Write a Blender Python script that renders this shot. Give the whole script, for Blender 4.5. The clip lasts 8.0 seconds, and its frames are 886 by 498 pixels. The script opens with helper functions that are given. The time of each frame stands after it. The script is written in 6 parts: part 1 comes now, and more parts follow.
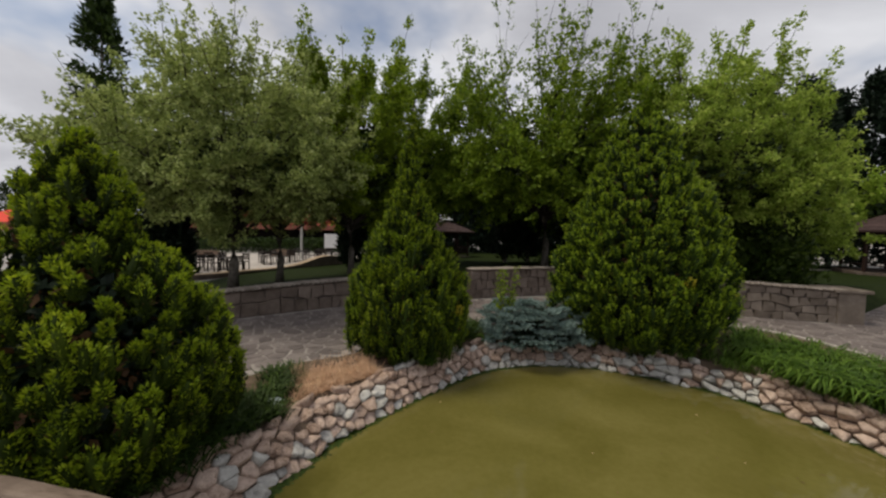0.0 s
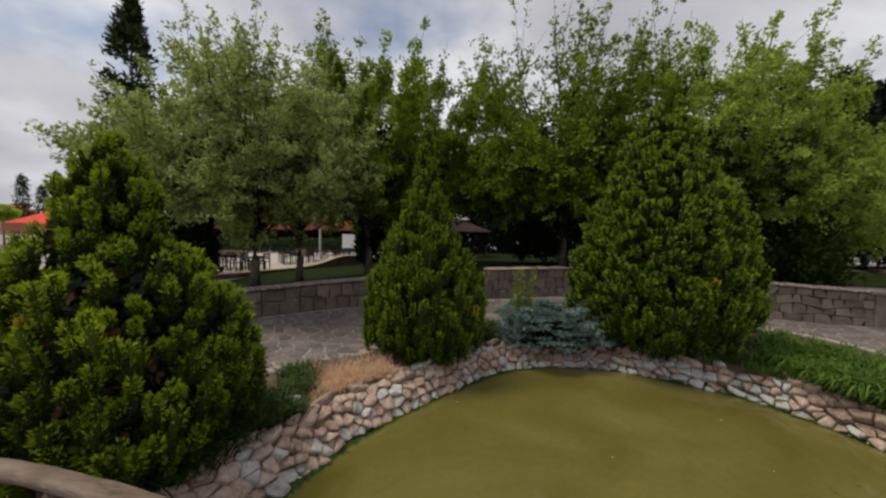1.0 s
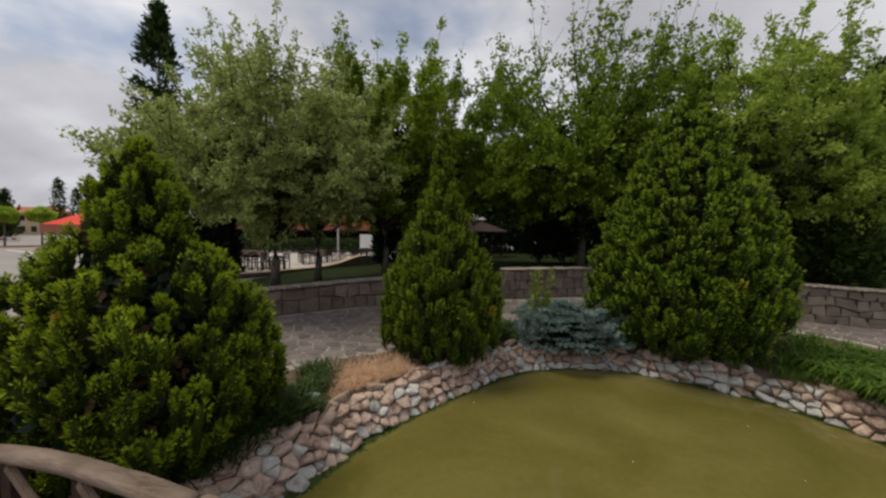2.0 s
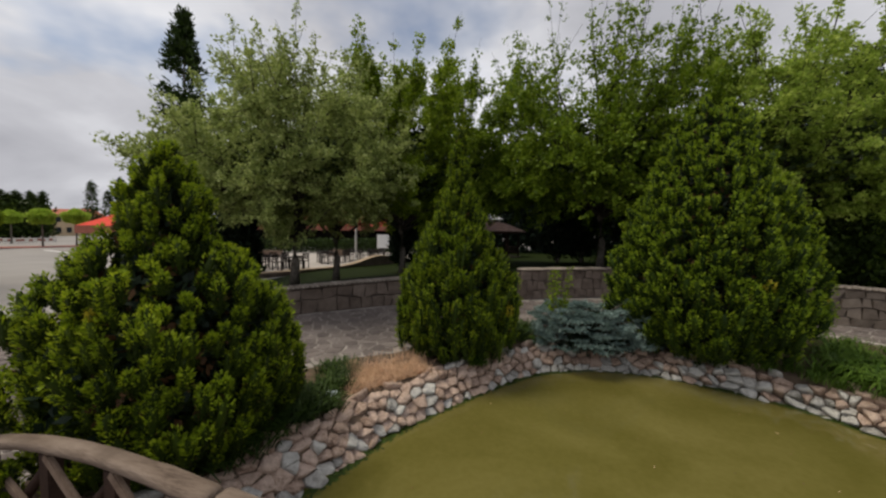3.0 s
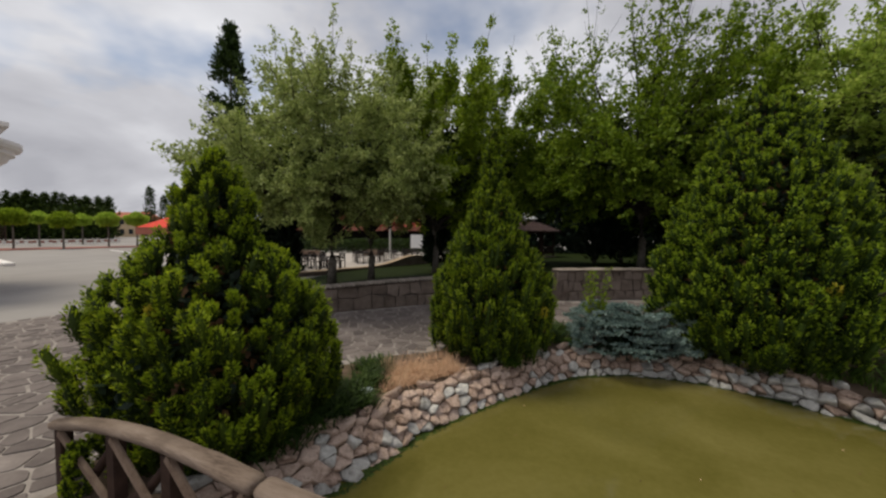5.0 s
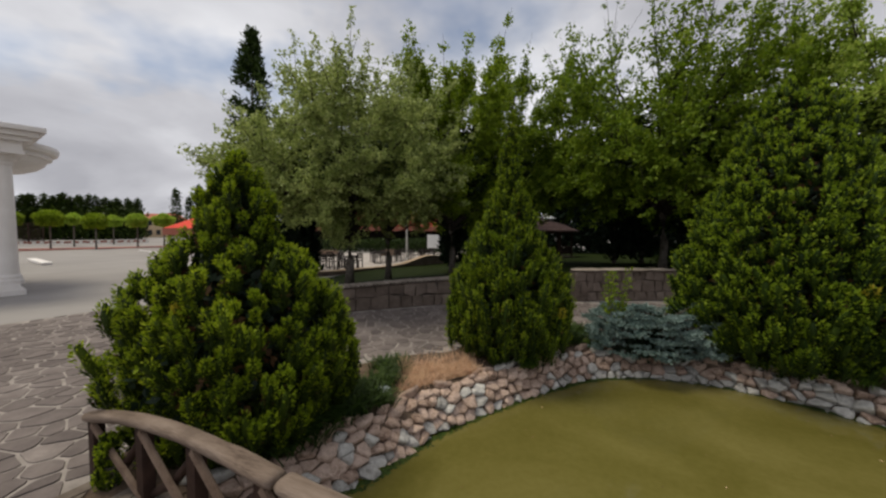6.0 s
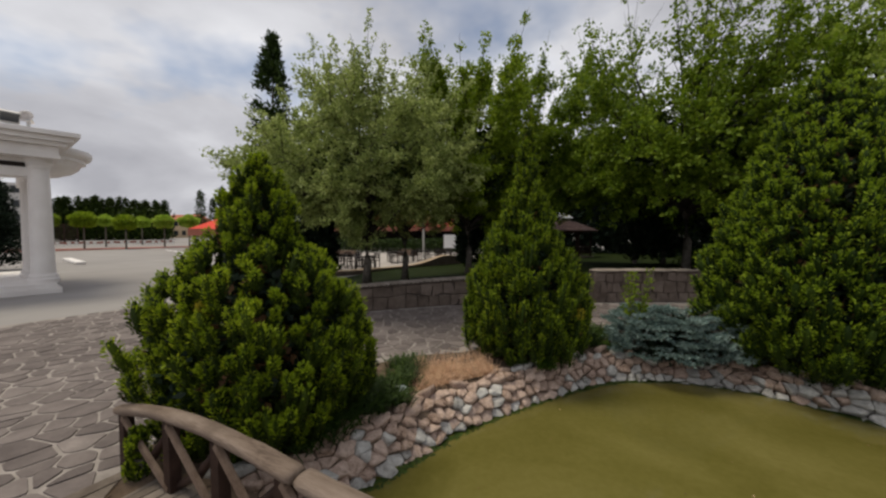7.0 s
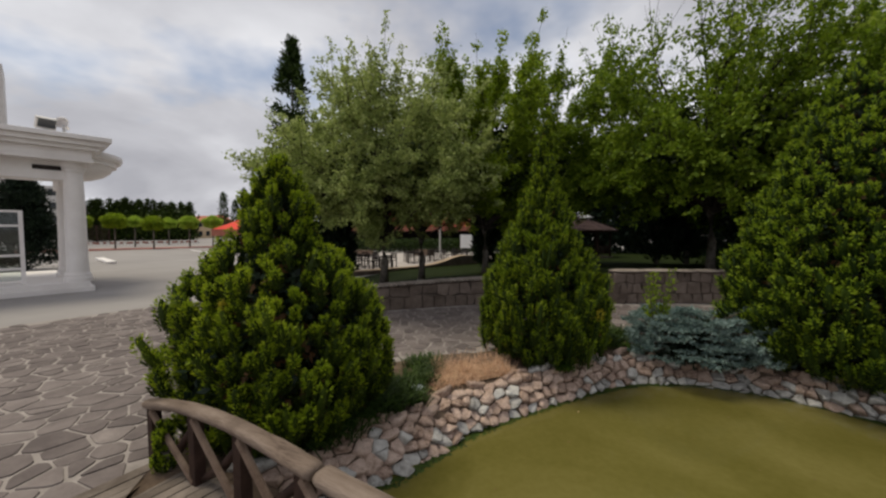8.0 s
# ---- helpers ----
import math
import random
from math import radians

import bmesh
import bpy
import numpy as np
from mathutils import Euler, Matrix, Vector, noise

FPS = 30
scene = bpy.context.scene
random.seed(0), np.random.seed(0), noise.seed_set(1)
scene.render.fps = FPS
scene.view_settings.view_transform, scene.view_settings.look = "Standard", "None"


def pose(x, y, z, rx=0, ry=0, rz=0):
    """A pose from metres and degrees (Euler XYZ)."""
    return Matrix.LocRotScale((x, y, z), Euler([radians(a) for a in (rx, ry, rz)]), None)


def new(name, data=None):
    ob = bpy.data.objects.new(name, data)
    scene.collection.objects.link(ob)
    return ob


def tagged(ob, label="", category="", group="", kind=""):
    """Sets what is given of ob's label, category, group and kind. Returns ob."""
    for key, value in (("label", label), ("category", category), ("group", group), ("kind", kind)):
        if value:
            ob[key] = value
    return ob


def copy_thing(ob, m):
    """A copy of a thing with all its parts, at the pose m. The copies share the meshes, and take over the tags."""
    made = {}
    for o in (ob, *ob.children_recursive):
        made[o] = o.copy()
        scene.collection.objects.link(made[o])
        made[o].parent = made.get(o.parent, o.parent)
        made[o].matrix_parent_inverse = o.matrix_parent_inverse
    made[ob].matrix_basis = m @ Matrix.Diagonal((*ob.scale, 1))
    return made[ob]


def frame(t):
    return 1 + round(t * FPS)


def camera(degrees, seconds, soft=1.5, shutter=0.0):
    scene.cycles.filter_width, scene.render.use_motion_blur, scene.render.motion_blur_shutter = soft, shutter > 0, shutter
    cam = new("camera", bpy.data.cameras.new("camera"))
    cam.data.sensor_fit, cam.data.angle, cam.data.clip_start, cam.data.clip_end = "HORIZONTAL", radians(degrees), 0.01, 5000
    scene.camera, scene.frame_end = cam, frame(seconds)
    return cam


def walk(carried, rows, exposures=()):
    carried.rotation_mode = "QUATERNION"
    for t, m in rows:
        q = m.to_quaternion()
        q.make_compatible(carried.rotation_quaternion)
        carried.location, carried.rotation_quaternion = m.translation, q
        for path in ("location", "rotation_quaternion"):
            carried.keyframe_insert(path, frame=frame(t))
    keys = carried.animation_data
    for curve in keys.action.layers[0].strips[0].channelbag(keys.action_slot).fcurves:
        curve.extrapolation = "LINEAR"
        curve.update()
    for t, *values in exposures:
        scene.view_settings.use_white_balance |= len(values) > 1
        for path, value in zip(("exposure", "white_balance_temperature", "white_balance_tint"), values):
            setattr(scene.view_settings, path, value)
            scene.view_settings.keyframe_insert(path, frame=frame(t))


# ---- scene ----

# ================= camera: it turns on the spot =================
cam = camera(100.7, 8.0, soft=2.4)
PATH = [
    (0.0, pose(0, 0, 2.4, 87.220, -1.140, -0.300)),
    (0.5, pose(0, 0, 2.4, 87.195, -1.069, 0.986)),
    (1.0, pose(0, 0, 2.4, 87.172, -0.997, 2.273)),
    (1.5, pose(0, 0, 2.4, 87.150, -0.926, 3.559)),
    (3.0, pose(0, 0, 2.4, 87.093, -0.712, 7.418)),
    (3.5, pose(0, 0, 2.4, 87.077, -0.641, 8.704)),
    (4.0, pose(0, 0, 2.4, 87.062, -0.570, 9.990)),
    (4.5, pose(0, 0, 2.4, 87.049, -0.499, 11.276)),
    (6.0, pose(0, 0, 2.4, 87.019, -0.285, 15.135)),
    (6.5, pose(0, 0, 2.4, 87.012, -0.214, 16.421)),
    (7.0, pose(0, 0, 2.4, 87.007, -0.142, 17.708)),
    (7.5, pose(0, 0, 2.4, 87.003, -0.071, 18.994)),
    (8.0, pose(0, 0, 2.4, 87.000, -0.000, 20.280)),
]
walk(cam, PATH)
scene.view_settings.exposure = 0.12

# ================= world, sun =================
SUN_AZ, SUN_EL = radians(272), radians(66)
world = bpy.data.worlds.new("overcast_sky")
scene.world = world
world.use_nodes = True
nt = world.node_tree
nt.nodes.clear()


def nd(tree, kind, **sets):
    n = tree.nodes.new(kind)
    for k, v in sets.items():
        n.inputs[k.replace("_", " ")].default_value = v
    return n


def math_node(tree, op, a, b=None):
    n = tree.nodes.new("ShaderNodeMath")
    n.operation = op
    for sock, v in zip(n.inputs, (a, b)):
        if v is None:
            continue
        if isinstance(v, (int, float)):
            sock.default_value = v
        else:
            tree.links.new(v, sock)
    return n.outputs[0]


def ramp(tree, fac, stops):
    n = tree.nodes.new("ShaderNodeValToRGB")
    els = n.color_ramp.elements
    while len(els) < len(stops):
        els.new(0.5)
    for e, (p, c) in zip(els, stops):
        e.position, e.color = p, (*c, 1)
    tree.links.new(fac, n.inputs[0])
    return n.outputs[0]


def cloudy_sky():
    sky = nt.nodes.new("ShaderNodeTexSky")
    sky.sky_type, sky.sun_disc = "NISHITA", False
    sky.sun_elevation, sky.sun_rotation = SUN_EL, SUN_AZ
    blue = nd(nt, "ShaderNodeBackground", Strength=0.085)
    nt.links.new(sky.outputs[0], blue.inputs[0])
    tc = nt.nodes.new("ShaderNodeTexCoord")
    sep = nt.nodes.new("ShaderNodeSeparateXYZ")
    nt.links.new(tc.outputs["Generated"], sep.inputs[0])
    h = math_node(nt, "ADD", math_node(nt, "MAXIMUM", sep.outputs[2], 0.0), 0.26)
    comb = nt.nodes.new("ShaderNodeCombineXYZ")
    nt.links.new(math_node(nt, "DIVIDE", sep.outputs[0], h), comb.inputs[0])
    nt.links.new(math_node(nt, "DIVIDE", sep.outputs[1], h), comb.inputs[1])
    drift = nt.nodes.new("ShaderNodeVectorMath")
    drift.operation = "ADD"
    drift.inputs[1].default_value = (2.3, 1.4, 0.6)
    nt.links.new(comb.outputs[0], drift.inputs[0])
    big = nd(nt, "ShaderNodeTexNoise", Scale=1.0, Detail=7.0, Roughness=0.5, Distortion=0.3)
    nt.links.new(drift.outputs[0], big.inputs["Vector"])
    tone = ramp(nt, big.outputs[0], [(0.33, (0.345, 0.345, 0.375)), (0.47, (0.46, 0.46, 0.49)), (0.60, (0.62, 0.622, 0.65)), (0.70, (0.74, 0.74, 0.765))])
    grey = nd(nt, "ShaderNodeBackground", Strength=1.12)
    nt.links.new(tone, grey.inputs[0])
    gaps = nd(nt, "ShaderNodeTexNoise", Scale=1.15, Detail=5.0, Roughness=0.55)
    shift = nt.nodes.new("ShaderNodeVectorMath")
    shift.operation = "ADD"
    shift.inputs[1].default_value = (3.7, 8.1, 2.0)
    nt.links.new(comb.outputs[0], shift.inputs[0])
    nt.links.new(shift.outputs[0], gaps.inputs["Vector"])
    cover = ramp(nt, gaps.outputs[0], [(0.57, (1, 1, 1)), (0.70, (0.3, 0.3, 0.3))])
    mix = nt.nodes.new("ShaderNodeMixShader")
    nt.links.new(cover, mix.inputs[0])
    nt.links.new(blue.outputs[0], mix.inputs[1])
    nt.links.new(grey.outputs[0], mix.inputs[2])
    out = nt.nodes.new("ShaderNodeOutputWorld")
    nt.links.new(mix.outputs[0], out.inputs[0])


cloudy_sky()
sun = new("sun", bpy.data.lights.new("sun", "SUN"))
sun.data.energy, sun.data.angle, sun.data.color = 2.3, radians(24), (1.0, 0.91, 0.72)
sun.rotation_euler = Euler((math.pi / 2 - SUN_EL, 0, math.pi - SUN_AZ))


# ================= materials =================
def surface(name, stops, scale=4.0, rough=0.8, bump=0.3, fine=60.0, metal=0.0, piece=0.0, stain=None, detail=6.0, dist=0.02, grain=None):
    """Mottled surface: a ramp of colours over noise, fine grain, relief; piece: tone shift from one piece to the next."""
    m = bpy.data.materials.new(name)
    m.use_nodes = True
    t = m.node_tree
    b = t.nodes["Principled BSDF"]
    b.inputs["Roughness"].default_value, b.inputs["Metallic"].default_value = rough, metal
    b.inputs["Specular IOR Level"].default_value = 0.5 if rough < 0.7 else 0.15 if rough < 0.9 else 0.04
    geo = t.nodes.new("ShaderNodeNewGeometry")
    n1 = nd(t, "ShaderNodeTexNoise", Scale=scale, Detail=detail, Roughness=0.6)
    n2 = nd(t, "ShaderNodeTexNoise", Scale=fine, Detail=3.0, Roughness=0.6)
    place = geo.outputs["Position"]
    if grain is not None:
        # stretched along the timber, which lies at that angle
        mp = t.nodes.new("ShaderNodeMapping")
        mp.inputs["Scale"].default_value = (0.14, 1.0, 1.0)
        tw = t.nodes.new("ShaderNodeVectorRotate")
        tw.rotation_type = "Z_AXIS"
        tw.inputs["Angle"].default_value = radians(-grain)
        t.links.new(place, tw.inputs["Vector"])
        t.links.new(tw.outputs[0], mp.inputs["Vector"])
        place = mp.outputs[0]
    for n in (n1, n2):
        t.links.new(place, n.inputs["Vector"])
    fac = math_node(t, "ADD", math_node(t, "MULTIPLY", n1.outputs[0], 0.75), math_node(t, "MULTIPLY", n2.outputs[0], 0.25))
    if piece:
        info = t.nodes.new("ShaderNodeObjectInfo")
        both = math_node(t, "FRACT", math_node(t, "ADD", info.outputs["Random"], geo.outputs["Random Per Island"]))
        fac = math_node(t, "ADD", fac, math_node(t, "MULTIPLY", math_node(t, "SUBTRACT", both, 0.5), piece))
    col = ramp(t, fac, stops)
    if stain:
        n3 = nd(t, "ShaderNodeTexNoise", Scale=stain[0], Detail=4.0)
        t.links.new(geo.outputs["Position"], n3.inputs["Vector"])
        mask = ramp(t, n3.outputs[0], [(0.48, (0, 0, 0)), (0.66, (0.8, 0.8, 0.8))])
        mx = t.nodes.new("ShaderNodeMixRGB")
        t.links.new(mask, mx.inputs[0])
        t.links.new(col, mx.inputs[1])
        mx.inputs[2].default_value = (*stain[1], 1)
        col = mx.outputs[0]
    t.links.new(col, b.inputs["Base Color"])
    if bump:
        bp = nd(t, "ShaderNodeBump", Strength=bump, Distance=dist)
        t.links.new(fac, bp.inputs["Height"])
        t.links.new(bp.outputs[0], b.inputs["Normal"])
    return m


def leafy(name, stops, through_light=0.3, rough=0.55):
    """Leaves: colour from leaf to leaf and patch to patch, with light passing through."""
    m = bpy.data.materials.new(name)
    m.use_nodes = True
    t = m.node_tree
    b = t.nodes["Principled BSDF"]
    b.inputs["Roughness"].default_value = rough
    b.inputs["Specular IOR Level"].default_value = 0.18
    geo = t.nodes.new("ShaderNodeNewGeometry")
    n = nd(t, "ShaderNodeTexNoise", Scale=1.3, Detail=2.0)
    t.links.new(geo.outputs["Position"], n.inputs["Vector"])
    fac = math_node(t, "ADD", math_node(t, "MULTIPLY", geo.outputs["Random Per Island"], 0.6), math_node(t, "MULTIPLY", n.outputs[0], 0.45))
    col = ramp(t, fac, stops)
    t.links.new(col, b.inputs["Base Color"])
    tr = t.nodes.new("ShaderNodeBsdfTranslucent")
    t.links.new(col, tr.inputs[0])
    mx = t.nodes.new("ShaderNodeMixShader")
    mx.inputs[0].default_value = through_light
    t.links.new(b.outputs[0], mx.inputs[1])
    t.links.new(tr.outputs[0], mx.inputs[2])
    t.links.new(mx.outputs[0], t.nodes["Material Output"].inputs[0])
    return m


def plain(name, c, rough=0.6, metal=0.0, var=0.12):
    lo = tuple(v * (1 - var) for v in c)
    hi = tuple(min(1, v * (1 + var)) for v in c)
    return surface(name, [(0.3, lo), (0.7, hi)], scale=3.0, rough=rough, bump=0.08, metal=metal, fine=40)


M = dict(
    concrete=surface("pale_concrete", [(0.3, (0.25, 0.234, 0.227)), (0.7, (0.31, 0.294, 0.284))], scale=0.5, rough=0.85, bump=0.1, stain=(0.13, (0.24, 0.226, 0.22))),
    mortar=surface("pale_mortar", [(0.3, (0.2, 0.178, 0.165)), (0.7, (0.37, 0.335, 0.315))], scale=3, rough=0.9, bump=0.35),
    flag=surface("grey_flagstone", [(0.25, (0.10, 0.083, 0.08)), (0.5, (0.152, 0.128, 0.122)), (0.72, (0.205, 0.176, 0.166)), (0.9, (0.30, 0.262, 0.245))], scale=2.6, rough=0.8, bump=0.7, piece=0.34, fine=35),
    pale_terrace=surface("pale_terrace_paving", [(0.3, (0.32, 0.29, 0.268)), (0.7, (0.44, 0.40, 0.372))], scale=0.8, rough=0.85, bump=0.15),
    strawmat=surface("straw_litter", [(0.3, (0.25, 0.15, 0.09)), (0.7, (0.50, 0.33, 0.205))], scale=9, rough=0.95, bump=1.0, fine=90, dist=0.04),
    soil=surface("dry_soil", [(0.3, (0.07, 0.05, 0.038)), (0.7, (0.17, 0.125, 0.09))], scale=6, rough=0.95, bump=0.8, dist=0.05),
    rock_pink=surface("pink_limestone", [(0.24, (0.15, 0.098, 0.074)), (0.38, (0.42, 0.305, 0.243)), (0.70, (0.66, 0.51, 0.425))], scale=15, rough=0.92, bump=1.0, piece=0.3, fine=60, dist=0.06),
    rock_grey=surface("grey_fieldstone", [(0.24, (0.13, 0.124, 0.115)), (0.38, (0.36, 0.348, 0.325)), (0.70, (0.60, 0.585, 0.55))], scale=12, rough=0.88, bump=1.0, piece=0.32, fine=60, dist=0.06),
    wallstone=surface("brown_wall_stone", [(0.25, (0.09, 0.07, 0.058)), (0.5, (0.158, 0.125, 0.106)), (0.8, (0.25, 0.203, 0.176))], scale=4, rough=0.9, bump=0.7, piece=0.3, fine=40, dist=0.03),
    wallstone_tan=surface("tan_wall_stone", [(0.25, (0.10, 0.08, 0.064)), (0.5, (0.175, 0.143, 0.117)), (0.8, (0.27, 0.225, 0.187))], scale=4, rough=0.88, bump=0.7, piece=0.3, fine=40, dist=0.03),
    wallmortar=surface("grey_wall_mortar", [(0.3, (0.075, 0.06, 0.053)), (0.7, (0.15, 0.125, 0.112))], scale=8, rough=0.95, bump=0.5),
    cap=surface("wall_cap_stone", [(0.3, (0.19, 0.16, 0.138)), (0.7, (0.36, 0.31, 0.272))], scale=5, rough=0.88, bump=0.6, piece=0.2),
    # lawn green taken down to near-black for the shade under the trees
    lawn=surface("lawn_with_tree_shade", [(0.3, (0.009, 0.015, 0.004)), (0.7, (0.022, 0.032, 0.008))], scale=2.5, rough=0.9, bump=1.0, fine=90, dist=0.05),
    limb_bark=surface("dark_limb_bark", [(0.3, (0.022, 0.018, 0.015)), (0.7, (0.07, 0.06, 0.05))], scale=9, rough=0.95, bump=0.7, fine=50, dist=0.03),
    bark=surface("grey_bark", [(0.3, (0.065, 0.056, 0.047)), (0.7, (0.19, 0.168, 0.145))], scale=9, rough=0.95, bump=0.9, fine=50, dist=0.03),
    railtop=surface("weathered_handrail", [(0.30, (0.045, 0.031, 0.024)), (0.42, (0.15, 0.112, 0.088)), (0.6, (0.215, 0.168, 0.137)), (0.8, (0.29, 0.235, 0.195))], scale=11, rough=0.85, bump=1.0, fine=80, stain=(2.5, (0.115, 0.086, 0.068)), dist=0.03, grain=-12),
    darkwood=surface("dark_brown_stained_wood", [(0.3, (0.018, 0.010, 0.008)), (0.7, (0.055, 0.031, 0.023))], scale=9, rough=0.7, bump=0.6, fine=60, dist=0.01),
    palebrace=surface("worn_brace_wood", [(0.3, (0.10, 0.065, 0.046)), (0.7, (0.27, 0.20, 0.155))], scale=6, rough=0.75, bump=0.5, fine=60, dist=0.01),
    plank=surface("weathered_planks", [(0.3, (0.10, 0.08, 0.066)), (0.7, (0.22, 0.185, 0.158))], scale=5, rough=0.85, bump=0.6, fine=80, piece=0.3, dist=0.01),
    white=surface("white_painted_render", [(0.3, (0.66, 0.62, 0.60)), (0.7, (0.80, 0.77, 0.75))], scale=1.2, rough=0.6, bump=0.05),
    red_roof=surface("red_roof_sheet", [(0.3, (0.17, 0.012, 0.009)), (0.7, (0.24, 0.024, 0.017))], scale=1.0, rough=0.7, bump=0.1),
    red_canvas=surface("bright_red_canvas", [(0.3, (0.55, 0.05, 0.03)), (0.7, (0.70, 0.08, 0.05))], scale=1.0, rough=0.75, bump=0.1),
    red_trim=surface("faded_red_trim", [(0.3, (0.30, 0.10, 0.07)), (0.7, (0.42, 0.17, 0.12))], scale=2.0, rough=0.7, bump=0.1),
    brick_red=surface("brick_red_paving", [(0.3, (0.20, 0.075, 0.06)), (0.7, (0.32, 0.14, 0.11))], scale=1.5, rough=0.85, bump=0.2),
    gaz_roof=surface("brown_shingles", [(0.3, (0.034, 0.021, 0.02)), (0.7, (0.07, 0.045, 0.043))], scale=3.0, rough=0.85, bump=0.5, piece=0.2),
    steel=plain("galvanised_steel", (0.5, 0.5, 0.5), 0.4, 0.6),
    pale_paint=plain("pale_grey_paint", (0.55, 0.53, 0.51), 0.5),
    board=plain("white_board", (0.82, 0.82, 0.84), 0.4, var=0.03),
    dark=plain("dark_brown_paint", (0.028, 0.022, 0.02), 0.75),
    black=plain("dark_plastic", (0.02, 0.02, 0.022), 0.4),
    tan=plain("tan_render", (0.36, 0.27, 0.19), 0.85),
    ochre=plain("ochre_render", (0.52, 0.40, 0.26), 0.85),
    tile=plain("terracotta_tiles", (0.36, 0.13, 0.08), 0.8),
    window_dark=plain("dark_window", (0.03, 0.035, 0.04), 0.1),
    plastic=plain("white_plastic_scrap", (0.36, 0.41, 0.42), 0.4),
    red_flower=plain("red_petals", (0.6, 0.09, 0.03), 0.6),
    # old growth: its own dark green, darkened further for the shade between plumes
    thuja_old=leafy("thuja_old_growth_and_shade", [(0.15, (0.011, 0.021, 0.003)), (0.55, (0.030, 0.050, 0.005)), (0.9, (0.064, 0.096, 0.009))], 0.15),
    thuja2_old=leafy("dark_thuja_old_growth_and_shade", [(0.15, (0.012, 0.025, 0.003)), (0.55, (0.029, 0.051, 0.006)), (0.9, (0.058, 0.088, 0.010))], 0.15),
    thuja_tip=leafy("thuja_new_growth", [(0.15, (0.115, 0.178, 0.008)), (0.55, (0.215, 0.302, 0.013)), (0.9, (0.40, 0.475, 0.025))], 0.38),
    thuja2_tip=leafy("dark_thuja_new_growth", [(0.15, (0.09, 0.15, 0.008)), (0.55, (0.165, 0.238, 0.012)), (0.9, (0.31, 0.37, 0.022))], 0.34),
    cyp_old=leafy("cypress_old_growth_and_shade", [(0.15, (0.010, 0.022, 0.004)), (0.55, (0.026, 0.050, 0.007)), (0.9, (0.054, 0.09, 0.013))], 0.15),
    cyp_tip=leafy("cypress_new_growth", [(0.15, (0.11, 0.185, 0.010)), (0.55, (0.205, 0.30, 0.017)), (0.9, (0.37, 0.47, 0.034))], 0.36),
    yellow_tip=leafy("yellowed_tip", [(0.2, (0.30, 0.26, 0.02)), (0.8, (0.42, 0.36, 0.03))], 0.25),
    brown_leaf=leafy("browned_scales", [(0.2, (0.06, 0.03, 0.015)), (0.8, (0.13, 0.07, 0.03))], 0.1),
    blue=leafy("blue_spruce_needles", [(0.15, (0.055, 0.095, 0.086)), (0.55, (0.17, 0.25, 0.23)), (0.9, (0.40, 0.485, 0.455))], 0.1),
    silver=leafy("silvery_leaves", [(0.15, (0.165, 0.22, 0.058)), (0.5, (0.29, 0.355, 0.10)), (0.9, (0.48, 0.535, 0.205))], 0.42),
    green=leafy("green_maple_leaves", [(0.15, (0.10, 0.162, 0.008)), (0.5, (0.178, 0.262, 0.014)), (0.9, (0.31, 0.40, 0.03))], 0.45),
    green2=leafy("mid_green_leaves", [(0.15, (0.072, 0.125, 0.007)), (0.5, (0.135, 0.21, 0.012)), (0.9, (0.27, 0.36, 0.032))], 0.38),
    pale=leafy("pale_green_leaves", [(0.15, (0.16, 0.245, 0.028)), (0.5, (0.29, 0.395, 0.058)), (0.9, (0.48, 0.57, 0.125))], 0.52),
    # dark needle green, lowered further to carry shade; also fills gaps inside shrubs
    fir_and_shade=leafy("dark_conifer_needles_and_shade", [(0.15, (0.006, 0.012, 0.007)), (0.55, (0.013, 0.025, 0.013)), (0.9, (0.026, 0.044, 0.022))], 0.05),
    # dark leaf colour standing for the shade inside the tree crowns
    shade_leaf=leafy("crown_shade_leaves", [(0.15, (0.012, 0.022, 0.004)), (0.55, (0.024, 0.042, 0.007)), (0.9, (0.045, 0.07, 0.012))], 0.1),
    lime=leafy("lime_green_leaves", [(0.15, (0.20, 0.32, 0.035)), (0.5, (0.32, 0.45, 0.05)), (0.9, (0.44, 0.56, 0.09))], 0.45),
    blade=leafy("lily_blades", [(0.15, (0.025, 0.058, 0.005)), (0.5, (0.058, 0.115, 0.01)), (0.9, (0.145, 0.235, 0.033))], 0.25),
    straw=leafy("dry_straw", [(0.15, (0.38, 0.225, 0.14)), (0.5, (0.57, 0.37, 0.245)), (0.9, (0.70, 0.50, 0.345))], 0.25, 0.8),
)


